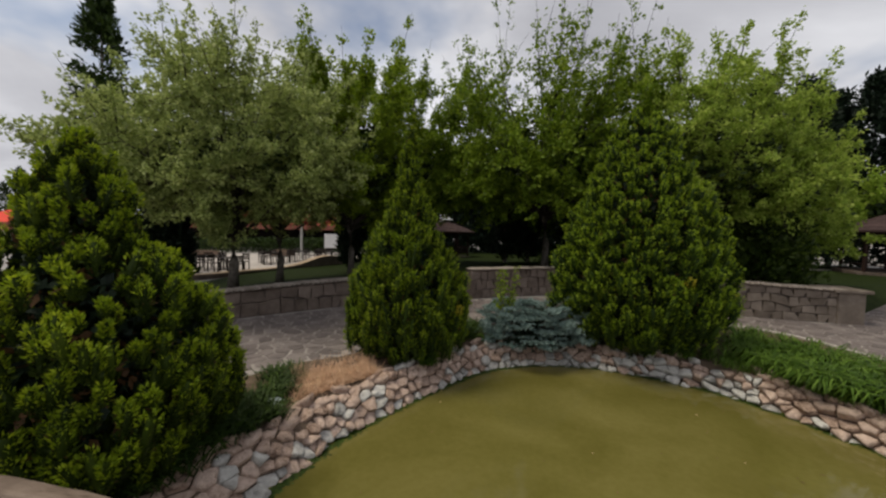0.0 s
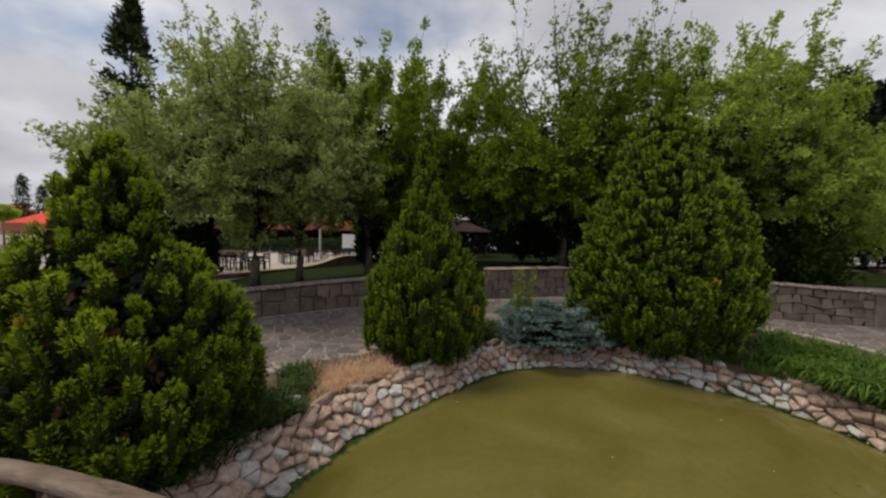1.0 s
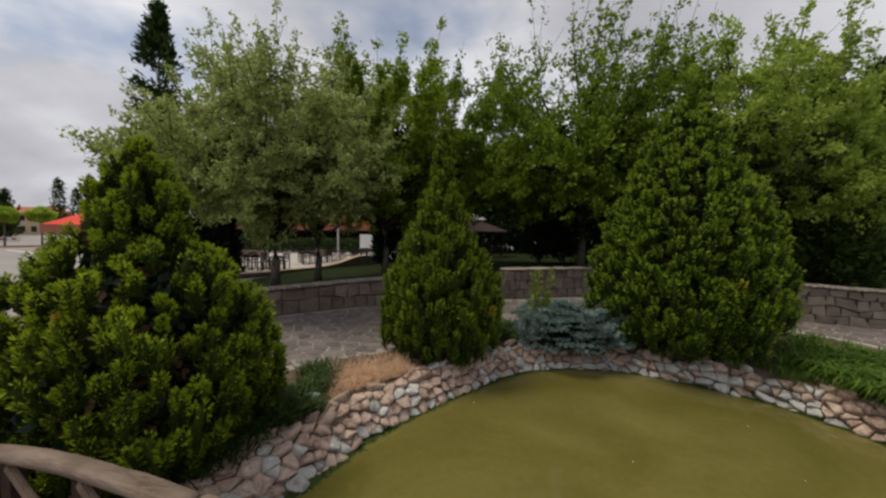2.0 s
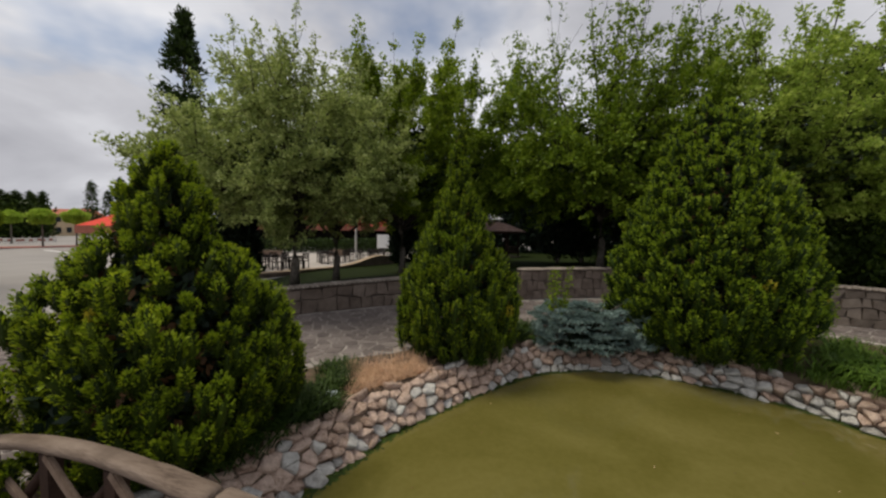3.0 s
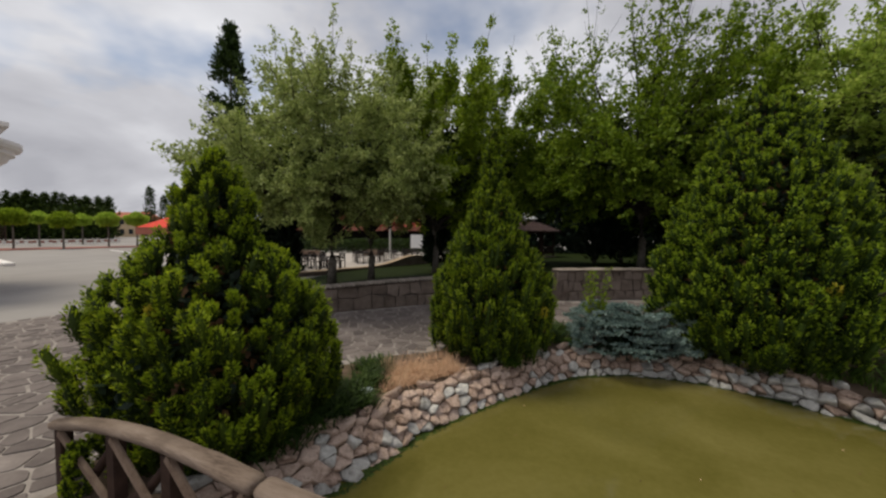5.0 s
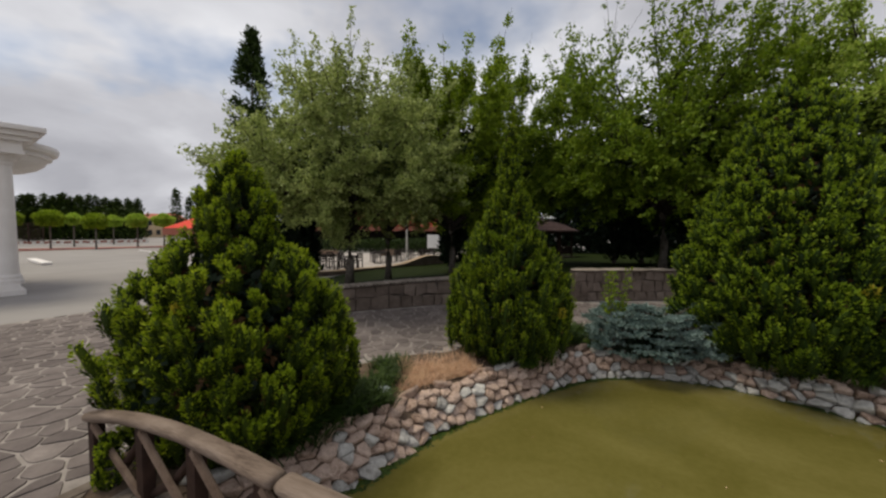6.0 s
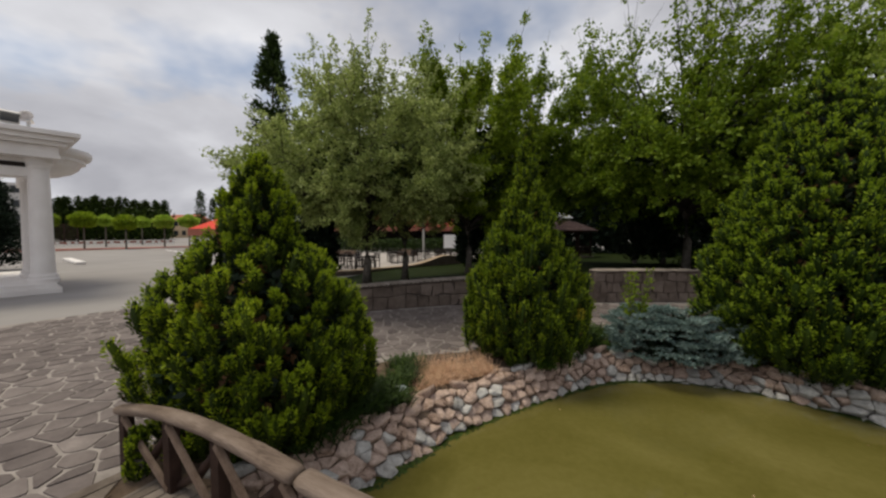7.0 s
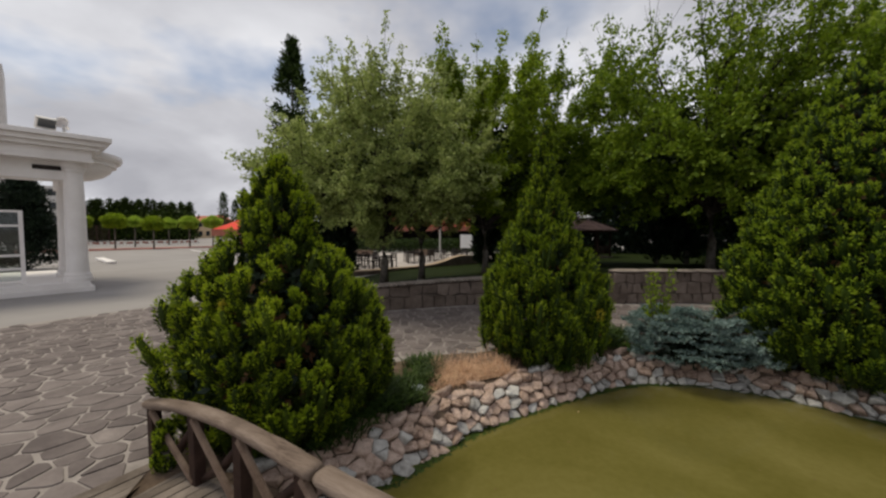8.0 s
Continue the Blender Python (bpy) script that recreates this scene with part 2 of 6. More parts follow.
def pond_water():
    m = bpy.data.materials.new("murky_green_water")
    m.use_nodes = True
    t = m.node_tree
    b = t.nodes["Principled BSDF"]
    geo = t.nodes.new("ShaderNodeNewGeometry")
    n = nd(t, "ShaderNodeTexNoise", Scale=0.55, Detail=5.0, Roughness=0.55, Distortion=0.6)
    n2 = nd(t, "ShaderNodeTexNoise", Scale=14.0, Detail=4.0)
    rip = nd(t, "ShaderNodeTexNoise", Scale=5.0, Detail=3.0)
    for k in (n, n2, rip):
        t.links.new(geo.outputs["Position"], k.inputs["Vector"])
    fac = math_node(t, "ADD", math_node(t, "MULTIPLY", n.outputs[0], 0.8), math_node(t, "MULTIPLY", n2.outputs[0], 0.2))
    t.links.new(ramp(t, fac, [(0.32, (0.090, 0.080, 0.017)), (0.5, (0.118, 0.104, 0.027)), (0.68, (0.15, 0.131, 0.040))]), b.inputs["Base Color"])
    b.inputs["Roughness"].default_value = 0.07
    b.inputs["IOR"].default_value = 1.33
    bp = nd(t, "ShaderNodeBump", Strength=0.10, Distance=0.015)
    t.links.new(rip.outputs[0], bp.inputs["Height"])
    t.links.new(bp.outputs[0], b.inputs["Normal"])
    return m


def clear_glass():
    m = bpy.data.materials.new("clear_glass")
    m.use_nodes = True
    b = m.node_tree.nodes["Principled BSDF"]
    b.inputs["Transmission Weight"].default_value, b.inputs["Roughness"].default_value = 1.0, 0.03
    b.inputs["Base Color"].default_value = (0.75, 0.82, 0.8, 1)
    return m


M["water"], M["glass"] = pond_water(), clear_glass()
rnd = random.Random(7)
rng = np.random.default_rng(11)


# ================= mesh helpers =================
def smooth_all(me):
    me.polygons.foreach_set("use_smooth", np.ones(len(me.polygons), bool))


def attach(ob, parent):
    if parent is not None:
        ob.parent = parent
    return ob


def part(name, bm, material, parent=None, label="", smooth=False):
    me = bpy.data.meshes.new(name)
    bm.to_mesh(me)
    bm.free()
    me.materials.append(material)
    if smooth:
        smooth_all(me)
    ob = attach(new(name, me), parent)
    return tagged(ob, label) if label else ob


def thing(name, label, category, at=(0, 0, 0), turn=0.0, group="", kind=""):
    ob = new(name)
    ob.empty_display_size = 0.2
    ob.matrix_basis = pose(*at, 0, 0, turn)
    return tagged(ob, label, category, group, kind)


def box(bm, size, at=(0, 0, 0), turn=None, bevel=0.0):
    """Adds a box of that size, centred at that place; bevelled where asked."""
    made = bmesh.ops.create_cube(bm, size=1.0)
    vs = made["verts"]
    m = Matrix.Translation(at) @ (turn.to_4x4() if turn else Matrix()) @ Matrix.Diagonal((*size, 1))
    bmesh.ops.transform(bm, matrix=m, verts=vs)
    if bevel:
        es = list({e for v in vs for e in v.link_edges})
        bmesh.ops.bevel(bm, geom=es, offset=bevel, segments=2, affect="EDGES", profile=0.6)
    return bm


def boxed(size, at=(0, 0, 0), turn=None, bevel=0.0):
    return box(bmesh.new(), size, at, turn, bevel)


def lathe(profile, n=20):
    """A turned solid round z from (radius, height) pairs."""
    bm = bmesh.new()
    rings = [[bm.verts.new((r * math.cos(a), r * math.sin(a), z)) for a in (k * math.tau / n for k in range(n))] for r, z in profile]
    for a, b in zip(rings, rings[1:]):
        for k in range(n):
            bm.faces.new((a[k], a[(k + 1) % n], b[(k + 1) % n], b[k]))
    bm.faces.new(rings[0][::-1])
    bm.faces.new(rings[-1])
    return bm


def tube(bm, pts, radii, n=8):
    """A tapered round bar along a line of points."""
    rings = []
    for k, p in enumerate(pts):
        d = Vector(pts[min(k + 1, len(pts) - 1)]) - Vector(pts[max(k - 1, 0)])
        q = d.to_track_quat("Z", "Y")
        rings.append([bm.verts.new(Vector(p) + q @ Vector((radii[k] * math.cos(a), radii[k] * math.sin(a), 0))) for a in (j * math.tau / n for j in range(n))])
    for a, b in zip(rings, rings[1:]):
        for k in range(n):
            bm.faces.new((a[k], a[(k + 1) % n], b[(k + 1) % n], b[k]))
    bm.faces.new(rings[0][::-1])
    bm.faces.new(rings[-1])
    return bm


def prism(outline, z0, z1):
    bm = bmesh.new()
    lo = [bm.verts.new((x, y, z0)) for x, y in outline]
    hi = [bm.verts.new((x, y, z1)) for x, y in outline]
    n = len(outline)
    for k in range(n):
        bm.faces.new((lo[k], lo[(k + 1) % n], hi[(k + 1) % n], hi[k]))
    bm.faces.new(hi)
    bm.faces.new(lo[::-1])
    bmesh.ops.recalc_face_normals(bm, faces=bm.faces)
    return bm


def sheet_with_hole(outer, hole, z):
    bm = bmesh.new()
    edges = []
    for loop in (outer, hole):
        vs = [bm.verts.new((x, y, z)) for x, y in loop]
        edges += [bm.edges.new((vs[k], vs[(k + 1) % len(vs)])) for k in range(len(vs))]
    bmesh.ops.triangle_fill(bm, use_beauty=True, edges=edges, normal=(0, 0, 1))
    for f in bm.faces:
        if f.normal.z < 0:
            f.normal_flip()
    return bm


def spline(pts, step):
    """Points at even steps along a smooth line through pts."""
    P = [np.array(p, float) for p in pts]
    P = [2 * P[0] - P[1]] + P + [2 * P[-1] - P[-2]]
    fine = []
    for k in range(1, len(P) - 2):
        for u in np.linspace(0, 1, 24, endpoint=False):
            a, b, c, d = P[k - 1:k + 3]
            fine.append(0.5 * (2 * b + (c - a) * u + (2 * a - 5 * b + 4 * c - d) * u * u + (3 * b - a - 3 * c + d) * u ** 3))
    fine = np.array(fine + [P[-2]])
    s = np.concatenate([[0], np.cumsum(np.linalg.norm(np.diff(fine, axis=0), axis=1))])
    t = np.linspace(0, s[-1], max(2, int(round(s[-1] / step)) + 1))
    return np.stack([np.interp(t, s, fine[:, k]) for k in range(fine.shape[1])], 1)


def unit(v):
    return v / np.maximum(np.linalg.norm(v, axis=-1, keepdims=True), 1e-9)


def leaf_mesh(name, pos, along, length, width, mats, idx=None, parent=None, fold=0.0, label="", level=0.0):
    """Many small leaves, each a folded diamond of its own, in one mesh."""
    n = len(pos)
    along = unit(along)
    side = unit(np.cross(along, rng.normal(size=(n, 3)) + np.array([0, 0, level])))
    up = np.cross(side, along)
    L, W = np.broadcast_to(length, n)[:, None], np.broadcast_to(width, n)[:, None]
    mid = pos + along * L * 0.45
    v = np.stack([pos, mid + side * W * 0.5 + up * W * fold, pos + along * L, mid - side * W * 0.5 + up * W * fold], 1).reshape(-1, 3)
    me = bpy.data.meshes.new(name)
    me.vertices.add(4 * n)
    me.vertices.foreach_set("co", v.astype(np.float32).ravel())
    me.loops.add(4 * n)
    me.loops.foreach_set("vertex_index", np.arange(4 * n, dtype=np.int32))
    me.polygons.add(n)
    me.polygons.foreach_set("loop_start", np.arange(0, 4 * n, 4, dtype=np.int32))
    for m in mats:
        me.materials.append(m)
    if idx is not None:
        me.polygons.foreach_set("material_index", idx.astype(np.int32))
    me.update(calc_edges=True)
    ob = attach(new(name, me), parent)
    return tagged(ob, label) if label else ob


# ================= the lie of the land =================
WATER = -0.38
# the line of the water, from the bridge round the far bank to the near right
SHORE = [(-2.9, 1.2), (-2.6, 2.4), (-2.15, 3.2), (-1.86, 3.7), (-1.64, 4.15), (-1.32, 4.76), (-0.68, 5.6), (0.21, 6.63), (1.02, 7.33), (2.13, 7.66), (3.2, 7.53), (4.08, 7.11), (4.78, 6.65), (5.14, 6.3), (5.49, 5.67), (5.69, 5.05), (5.9, 4.4), (6.1, 3.2), (6.0, 1.2)]
shore = spline(SHORE, 0.2)
CENTRE = np.array([1.7, 2.2])


def outward(p):
    d = np.asarray(p) - CENTRE
    return d / np.linalg.norm(d)


near = [(5.2, -1.6), (3.0, -3.2), (0.5, -3.6), (-1.8, -2.4), (-2.8, -0.6)]
pond_loop = [tuple(p) for p in shore] + near
bank_loop = [tuple(np.array(p) + outward(p) * 0.42) for p in pond_loop]
rim_loop = [tuple(np.array(p) + outward(p) * 0.30) for p in pond_loop]

ground = part("ground", sheet_with_hole([(-1800, -1800), (1800, -1800), (1800, 1800), (-1800, 1800)], bank_loop, -0.02), M["concrete"])
tagged(ground, "pale grey concrete plaza reaching to the horizon", "ground", kind="structure")
water = part("water", prism(rim_loop, WATER - 0.05, WATER), M["water"])
tagged(water, "still murky olive-green water of the garden pond", "pond water", kind="structure")


def bank():
    """Earth bank under the edging stones, from below the water up to the bed."""
    bm = bmesh.new()
    rows = []
    for off, z in ((-0.25, -0.75), (0.03, WATER - 0.05), (0.2, -0.12), (0.42, -0.005), (0.60, 0.015)):
        rows.append([bm.verts.new((p[0] + outward(p)[0] * off, p[1] + outward(p)[1] * off, z)) for p in pond_loop])
    n = len(pond_loop)
    for a, b in zip(rows, rows[1:]):
        for k in range(n):
            bm.faces.new((a[k], a[(k + 1) % n], b[(k + 1) % n], b[k]))
    bmesh.ops.recalc_face_normals(bm, faces=bm.faces)
    return tagged(part("pond_bank", bm, M["soil"], smooth=True), "earth bank round the pond under the stones", "bank", kind="structure")


bank()

# planting bed between the edging stones and the paving
BED_OUT = [(-3.8, 2.5), (-4.75, 3.5), (-4.3, 4.9), (-3.2, 5.65), (-2.6, 6.35), (-1.6, 7.0), (-1.2, 8.2), (0.2, 8.8), (1.6, 9.3), (3.4, 10.0), (5.2, 10.2), (6.9, 9.85), (7.9, 9.45), (8.55, 8.6), (8.7, 7.2), (8.6, 5.0), (8.3, 2.0)]
bed_out = spline(BED_OUT, 0.3)


def bed():
    bm = bmesh.new()
    inner = [np.array(p) + outward(p) * 0.5 for p in spline(SHORE, 0.3)]
    n = len(bed_out)
    pick = np.linspace(0, len(inner) - 1, n).round().astype(int)
    rows = []
    for u in (0.0, 0.2, 0.5, 0.8, 1.0):
        row = []
        for k in range(n):
            p = inner[pick[k]] * (1 - u) + bed_out[k] * u
            z = 0.02 + 0.08 * math.sin(u * math.pi) + (0.025 * noise.noise((p[0] * 2, p[1] * 2, 0)) if 0 < u < 1 else 0)
            row.append(bm.verts.new((*p, z)))
        rows.append(row)
    for a, b in zip(rows, rows[1:]):
        for k in range(n - 1):
            bm.faces.new((a[k], b[k], b[k + 1], a[k + 1]))
    bmesh.ops.recalc_face_normals(bm, faces=bm.faces)
    return tagged(part("planting_bed", bm, M["soil"], smooth=True), "bare brown soil of the planting bed round the pond", "soil bed", kind="structure")


bed()

# ================= retaining walls, lawn =================
WALLS = dict(
    wall_west=([(-6.6, 8.2), (-5.49, 9.37), (-4.23, 10.41), (-2.73, 11.5), (-1.2, 12.3), (0.25, 12.9)], (0.72, 0.95)),
    wall_north=([(1.09, 13.0), (2.6, 13.6), (4.28, 14.1), (6.0, 13.7), (7.3, 12.6), (8.1, 11.7)], (1.08, 1.1)),
    wall_east=([(8.1, 11.7), (8.94, 11.1), (10.09, 10.62), (11.5, 10.2)], (1.1, 0.96)),
)


def retaining_wall(name, pts, heights, label):
    line = spline(pts, 0.25)
    n = len(line)
    tops = np.linspace(*heights, n)
    nor = np.gradient(line, axis=0)
    nor = unit(np.stack([-nor[:, 1], nor[:, 0]], 1))
    bm = bmesh.new()
    rows = [[bm.verts.new((*(line[k] + nor[k] * off), z(k))) for k in range(n)] for off, z in
            ((0.03, lambda k: -0.05), (0.03, lambda k: tops[k] - 0.06), (0.40, lambda k: tops[k] - 0.06), (0.40, lambda k: -0.05))]
    for a, b in zip(rows, rows[1:]):
        for k in range(n - 1):
            bm.faces.new((a[k], a[k + 1], b[k + 1], b[k]))
    bm.faces.new([r[0] for r in rows])
    bm.faces.new([r[-1] for r in rows])
    bmesh.ops.recalc_face_normals(bm, faces=bm.faces)
    wall = tagged(part(name, bm, M["wallmortar"]), label, "stone wall", kind="structure")
    return wall, line, tops, nor


wall_data = {}
for wname, (wpts, wh) in WALLS.items():
    wall_data[wname] = retaining_wall(wname, wpts, wh, "low brown rubble-stone retaining wall holding back the lawn")


def lawn():
    """The raised grass behind the walls, falling away towards the terrace and the far hedges."""
    bm = bmesh.new()
    front = []
    for nm in ("wall_west", "wall_north", "wall_east"):
        _, line, tops, nor = wall_data[nm]
        front += [(*(line[k] + nor[k] * 0.38), tops[k] - 0.10) for k in range(0, len(line), 2)]
    front.append((12.0, 10.5, 0.0))
    rows = []
    for u in (0.0, 0.08, 0.2, 0.4, 0.7, 1.0):
        row = []
        for x, y, z in front:
            az = math.atan2(x, y)
            r0 = math.hypot(x, y)
            az2 = az + (0.22 * u if az > 0.5 else 0)
            r1 = 17.5 + 12 * min(1, max(0, (az + 0.62) / 0.44)) + 18 * min(1, max(0, (az + 0.19) / 0.12))
            r = r0 + (r1 - r0) * u
            h = 0.02 + (z - 0.02) * (1 - u) ** 2.2 + (0.05 * noise.noise((x, y, u * 5)) if 0 < u < 1 else 0)
            row.append(bm.verts.new((r * math.sin(az2), r * math.cos(az2), h)))
        rows.append(row)
    for a, b in zip(rows, rows[1:]):
        for k in range(len(a) - 1):
            bm.faces.new((a[k], a[k + 1], b[k + 1], b[k]))
    bmesh.ops.recalc_face_normals(bm, faces=bm.faces)
    for f in bm.faces:
        if f.normal.z < 0:
            f.normal_flip()
    return tagged(part("lawn", bm, M["lawn"], smooth=True), "green lawn behind the retaining wall, tree shade put into its colour", "lawn", kind="structure")


lawn()

# ================= shrubs round the pond =================
def plume_shape(s):
    """Half-width along a plume: slim at the foot, fullest past the middle, blunt at the tip."""
    s = np.clip(s, 0.0, 1.0)
    return 0.12 + 0.88 * np.sqrt(s) * np.sqrt(np.maximum(0.0, 1 - s ** 3.2)) * 1.15


def plume_bush(name, label, at, height, profile, plumes, mats, plume_len, plume_w, leaf, per=60, lean=0.5, tip_share=0.45, lobes=5, seed=1, tops=((0, 0, 1.0),), squash=1.0, brown=0.0, scale_w=0.5, back=None):
    """A clipped-looking evergreen: upright plumes of scale leaves over a cone-like body, dark inside.
    profile: (height share, radius) pairs; tops: leaders as (dx, dy, height share)."""
    g = np.random.default_rng(seed)
    bush = thing(name, label, "evergreen shrub", at)
    bm = tube(bmesh.new(), [(0, 0, -0.05), (0.02, 0.0, height * 0.4), (0, 0.02, height * 0.85)], [0.07, 0.05, 0.015])
    part("trunk", bm, M["bark"], bush)
    hs, rs = zip(*profile)
    grid = np.linspace(0, 1, 200)
    rad = np.interp(grid, hs, rs)
    cdf = np.cumsum(rad + 0.12)
    order = (np.arange(plumes) + 0.5 + 0.35 * g.normal(size=plumes)) / plumes
    u = np.interp(order, cdf / cdf[-1], grid)
    a = np.arange(plumes) * 2.39996 + 0.10 * g.normal(size=plumes)
    lob = 1 + 0.05 * np.sin(a * lobes + u * 9 + seed) + 0.06 * np.sin(a * (2 * lobes + 1) - u * 17)
    r = np.interp(u, hs, rs) * lob
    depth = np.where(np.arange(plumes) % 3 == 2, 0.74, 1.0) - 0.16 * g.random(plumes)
    out = np.stack([np.cos(a), np.sin(a) * squash, np.zeros(plumes)], 1)
    base = out * (r * depth)[:, None]
    base[:, 2] = u * height - plume_len * 0.45
    which = g.integers(0, len(tops), plumes)
    tp = np.array(tops)[which]
    blend = np.clip((u - 0.55) / 0.45, 0, 1)
    base[:, 0] += tp[:, 0] * blend
    base[:, 1] += tp[:, 1] * blend
    base[:, 2] *= 1 - blend * (1 - tp[:, 2])
    if back is not None:
        base[:, 0] *= np.where((u < 0.25) & (base[:, 0] < 0), 0.88, 1.0)
        base[:, 1] = np.maximum(base[:, 1], np.where(base[:, 0] > -0.5, back, np.where(u < 0.17, back + 0.3, back - 0.2)) + 0.1 * g.random(plumes))
    axis = unit(np.array([0, 0, 1.0]) + out * (lean * (1 - 0.6 * u))[:, None] + g.normal(size=(plumes, 3)) * (0.14 + 0.2 * (lean > 0.6)))
    size = (0.6 + 0.75 * g.random(plumes)) * np.where(depth < 0.8, 0.8, 1.0) * (1 - 0.45 * u)
    # leaves over each plume, a spindle fuller at its upper third
    s = g.random((plumes, per))
    fat = plume_shape(s)
    ang = g.random((plumes, per)) * math.tau
    e1 = unit(np.cross(axis, np.array([0.3, 0.9, 0.1])))
    e2 = np.cross(axis, e1)
    ringd = e1[:, None] * np.cos(ang)[..., None] + e2[:, None] * np.sin(ang)[..., None]
    pos = base[:, None] + axis[:, None] * (s * plume_len * size[:, None])[..., None] + ringd * (fat * plume_w * size[:, None] * (0.62 + 0.5 * g.random(s.shape)))[..., None]
    along = axis[:, None] * 0.8 + ringd * 0.75 + g.normal(size=pos.shape) * 0.3
    # plume tips are new growth; set-back plumes also stay darker, as if shaded
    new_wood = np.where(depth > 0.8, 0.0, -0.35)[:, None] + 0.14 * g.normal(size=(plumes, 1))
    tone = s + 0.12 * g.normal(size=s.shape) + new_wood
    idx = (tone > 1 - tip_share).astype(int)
    yellow = g.random(plumes) < 0.003
    idx[yellow] = np.where(s[yellow] > 0.3, 2, idx[yellow])
    if brown:
        idx[(g.random((plumes, per)) < brown) & (s < 0.5)] = 3
    size_l = leaf * (0.7 + 0.6 * g.random(pos.shape[:2]))
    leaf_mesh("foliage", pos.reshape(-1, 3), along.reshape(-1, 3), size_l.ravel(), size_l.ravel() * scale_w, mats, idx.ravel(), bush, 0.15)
    # the dense heart of each plume, dark in colour for the shade between plumes
    lev, sides = (0.0, 0.3, 0.6, 0.82, 0.96), 5
    ca = np.arange(sides) * math.tau / sides
    V = []
    for t in lev:
        wv = float(plume_shape(np.array(t))) * plume_w * 0.62
        rr = wv * size[:, None] * (0.75 + 0.5 * g.random((plumes, sides)))
        V.append(base[:, None] + axis[:, None] * (t * plume_len * size)[:, None, None] + (e1[:, None] * np.cos(ca)[:, None] + e2[:, None] * np.sin(ca)[:, None]) * rr[..., None])
    V = np.stack(V, 1).reshape(plumes, -1, 3)
    f1 = [(q * sides + k, q * sides + (k + 1) % sides, (q + 1) * sides + (k + 1) % sides, (q + 1) * sides + k) for q in range(len(lev) - 1) for k in range(sides)]
    F = (np.array(f1)[None] + (np.arange(plumes) * V.shape[1])[:, None, None]).reshape(-1, 4)
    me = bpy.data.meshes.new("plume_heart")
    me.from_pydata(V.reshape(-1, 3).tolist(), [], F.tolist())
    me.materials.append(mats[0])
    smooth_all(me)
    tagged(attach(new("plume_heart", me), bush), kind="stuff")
    # inner growth in near-black: the shade inside the bush put into its colour
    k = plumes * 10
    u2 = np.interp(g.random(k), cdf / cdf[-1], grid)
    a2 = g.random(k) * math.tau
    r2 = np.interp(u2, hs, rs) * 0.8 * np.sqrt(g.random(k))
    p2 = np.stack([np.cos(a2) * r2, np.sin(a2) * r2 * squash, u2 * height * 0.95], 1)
    leaf_mesh("inner_growth", p2, g.normal(size=(k, 3)) + np.array([0, 0, 0.6]), min(0.13, height * 0.06), min(0.07, height * 0.03), [M["fir_and_shade"], M["brown_leaf"]], (g.random(k) < 0.2).astype(int), bush)
    return bush


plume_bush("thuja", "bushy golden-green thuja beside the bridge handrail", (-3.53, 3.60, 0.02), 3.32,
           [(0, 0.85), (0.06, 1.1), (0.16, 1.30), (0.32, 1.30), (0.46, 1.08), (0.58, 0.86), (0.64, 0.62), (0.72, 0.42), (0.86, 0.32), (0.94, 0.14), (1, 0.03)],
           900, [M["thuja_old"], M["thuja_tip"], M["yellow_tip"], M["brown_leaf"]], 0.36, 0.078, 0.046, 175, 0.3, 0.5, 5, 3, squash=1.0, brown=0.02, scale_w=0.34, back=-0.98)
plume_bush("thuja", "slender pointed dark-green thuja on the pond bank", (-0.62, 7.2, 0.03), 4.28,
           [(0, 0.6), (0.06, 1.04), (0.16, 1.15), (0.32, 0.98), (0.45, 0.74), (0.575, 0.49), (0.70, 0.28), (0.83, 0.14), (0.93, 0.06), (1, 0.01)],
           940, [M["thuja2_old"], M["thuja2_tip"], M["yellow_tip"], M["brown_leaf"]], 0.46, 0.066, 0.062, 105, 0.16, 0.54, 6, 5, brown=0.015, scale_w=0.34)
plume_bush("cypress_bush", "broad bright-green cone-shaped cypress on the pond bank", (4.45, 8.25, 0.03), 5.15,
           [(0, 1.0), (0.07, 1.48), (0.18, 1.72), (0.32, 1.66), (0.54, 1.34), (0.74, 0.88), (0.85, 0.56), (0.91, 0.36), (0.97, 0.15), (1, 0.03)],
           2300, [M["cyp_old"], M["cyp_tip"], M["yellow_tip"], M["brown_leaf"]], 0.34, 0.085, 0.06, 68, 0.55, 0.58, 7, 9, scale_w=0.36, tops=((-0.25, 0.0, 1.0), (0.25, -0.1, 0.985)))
plume_bush("thuja_seedling", "small thuja sprout growing by the bridge end post", (-3.72, 2.30, 0.02), 0.56,
           [(0, 0.03), (0.2, 0.07), (0.6, 0.08), (0.9, 0.05), (1, 0.01)], 46, [M["thuja_old"], M["thuja_tip"], M["thuja_tip"], M["brown_leaf"]], 0.15, 0.03, 0.03, 80, 0.15, 0.6, 3, 4)


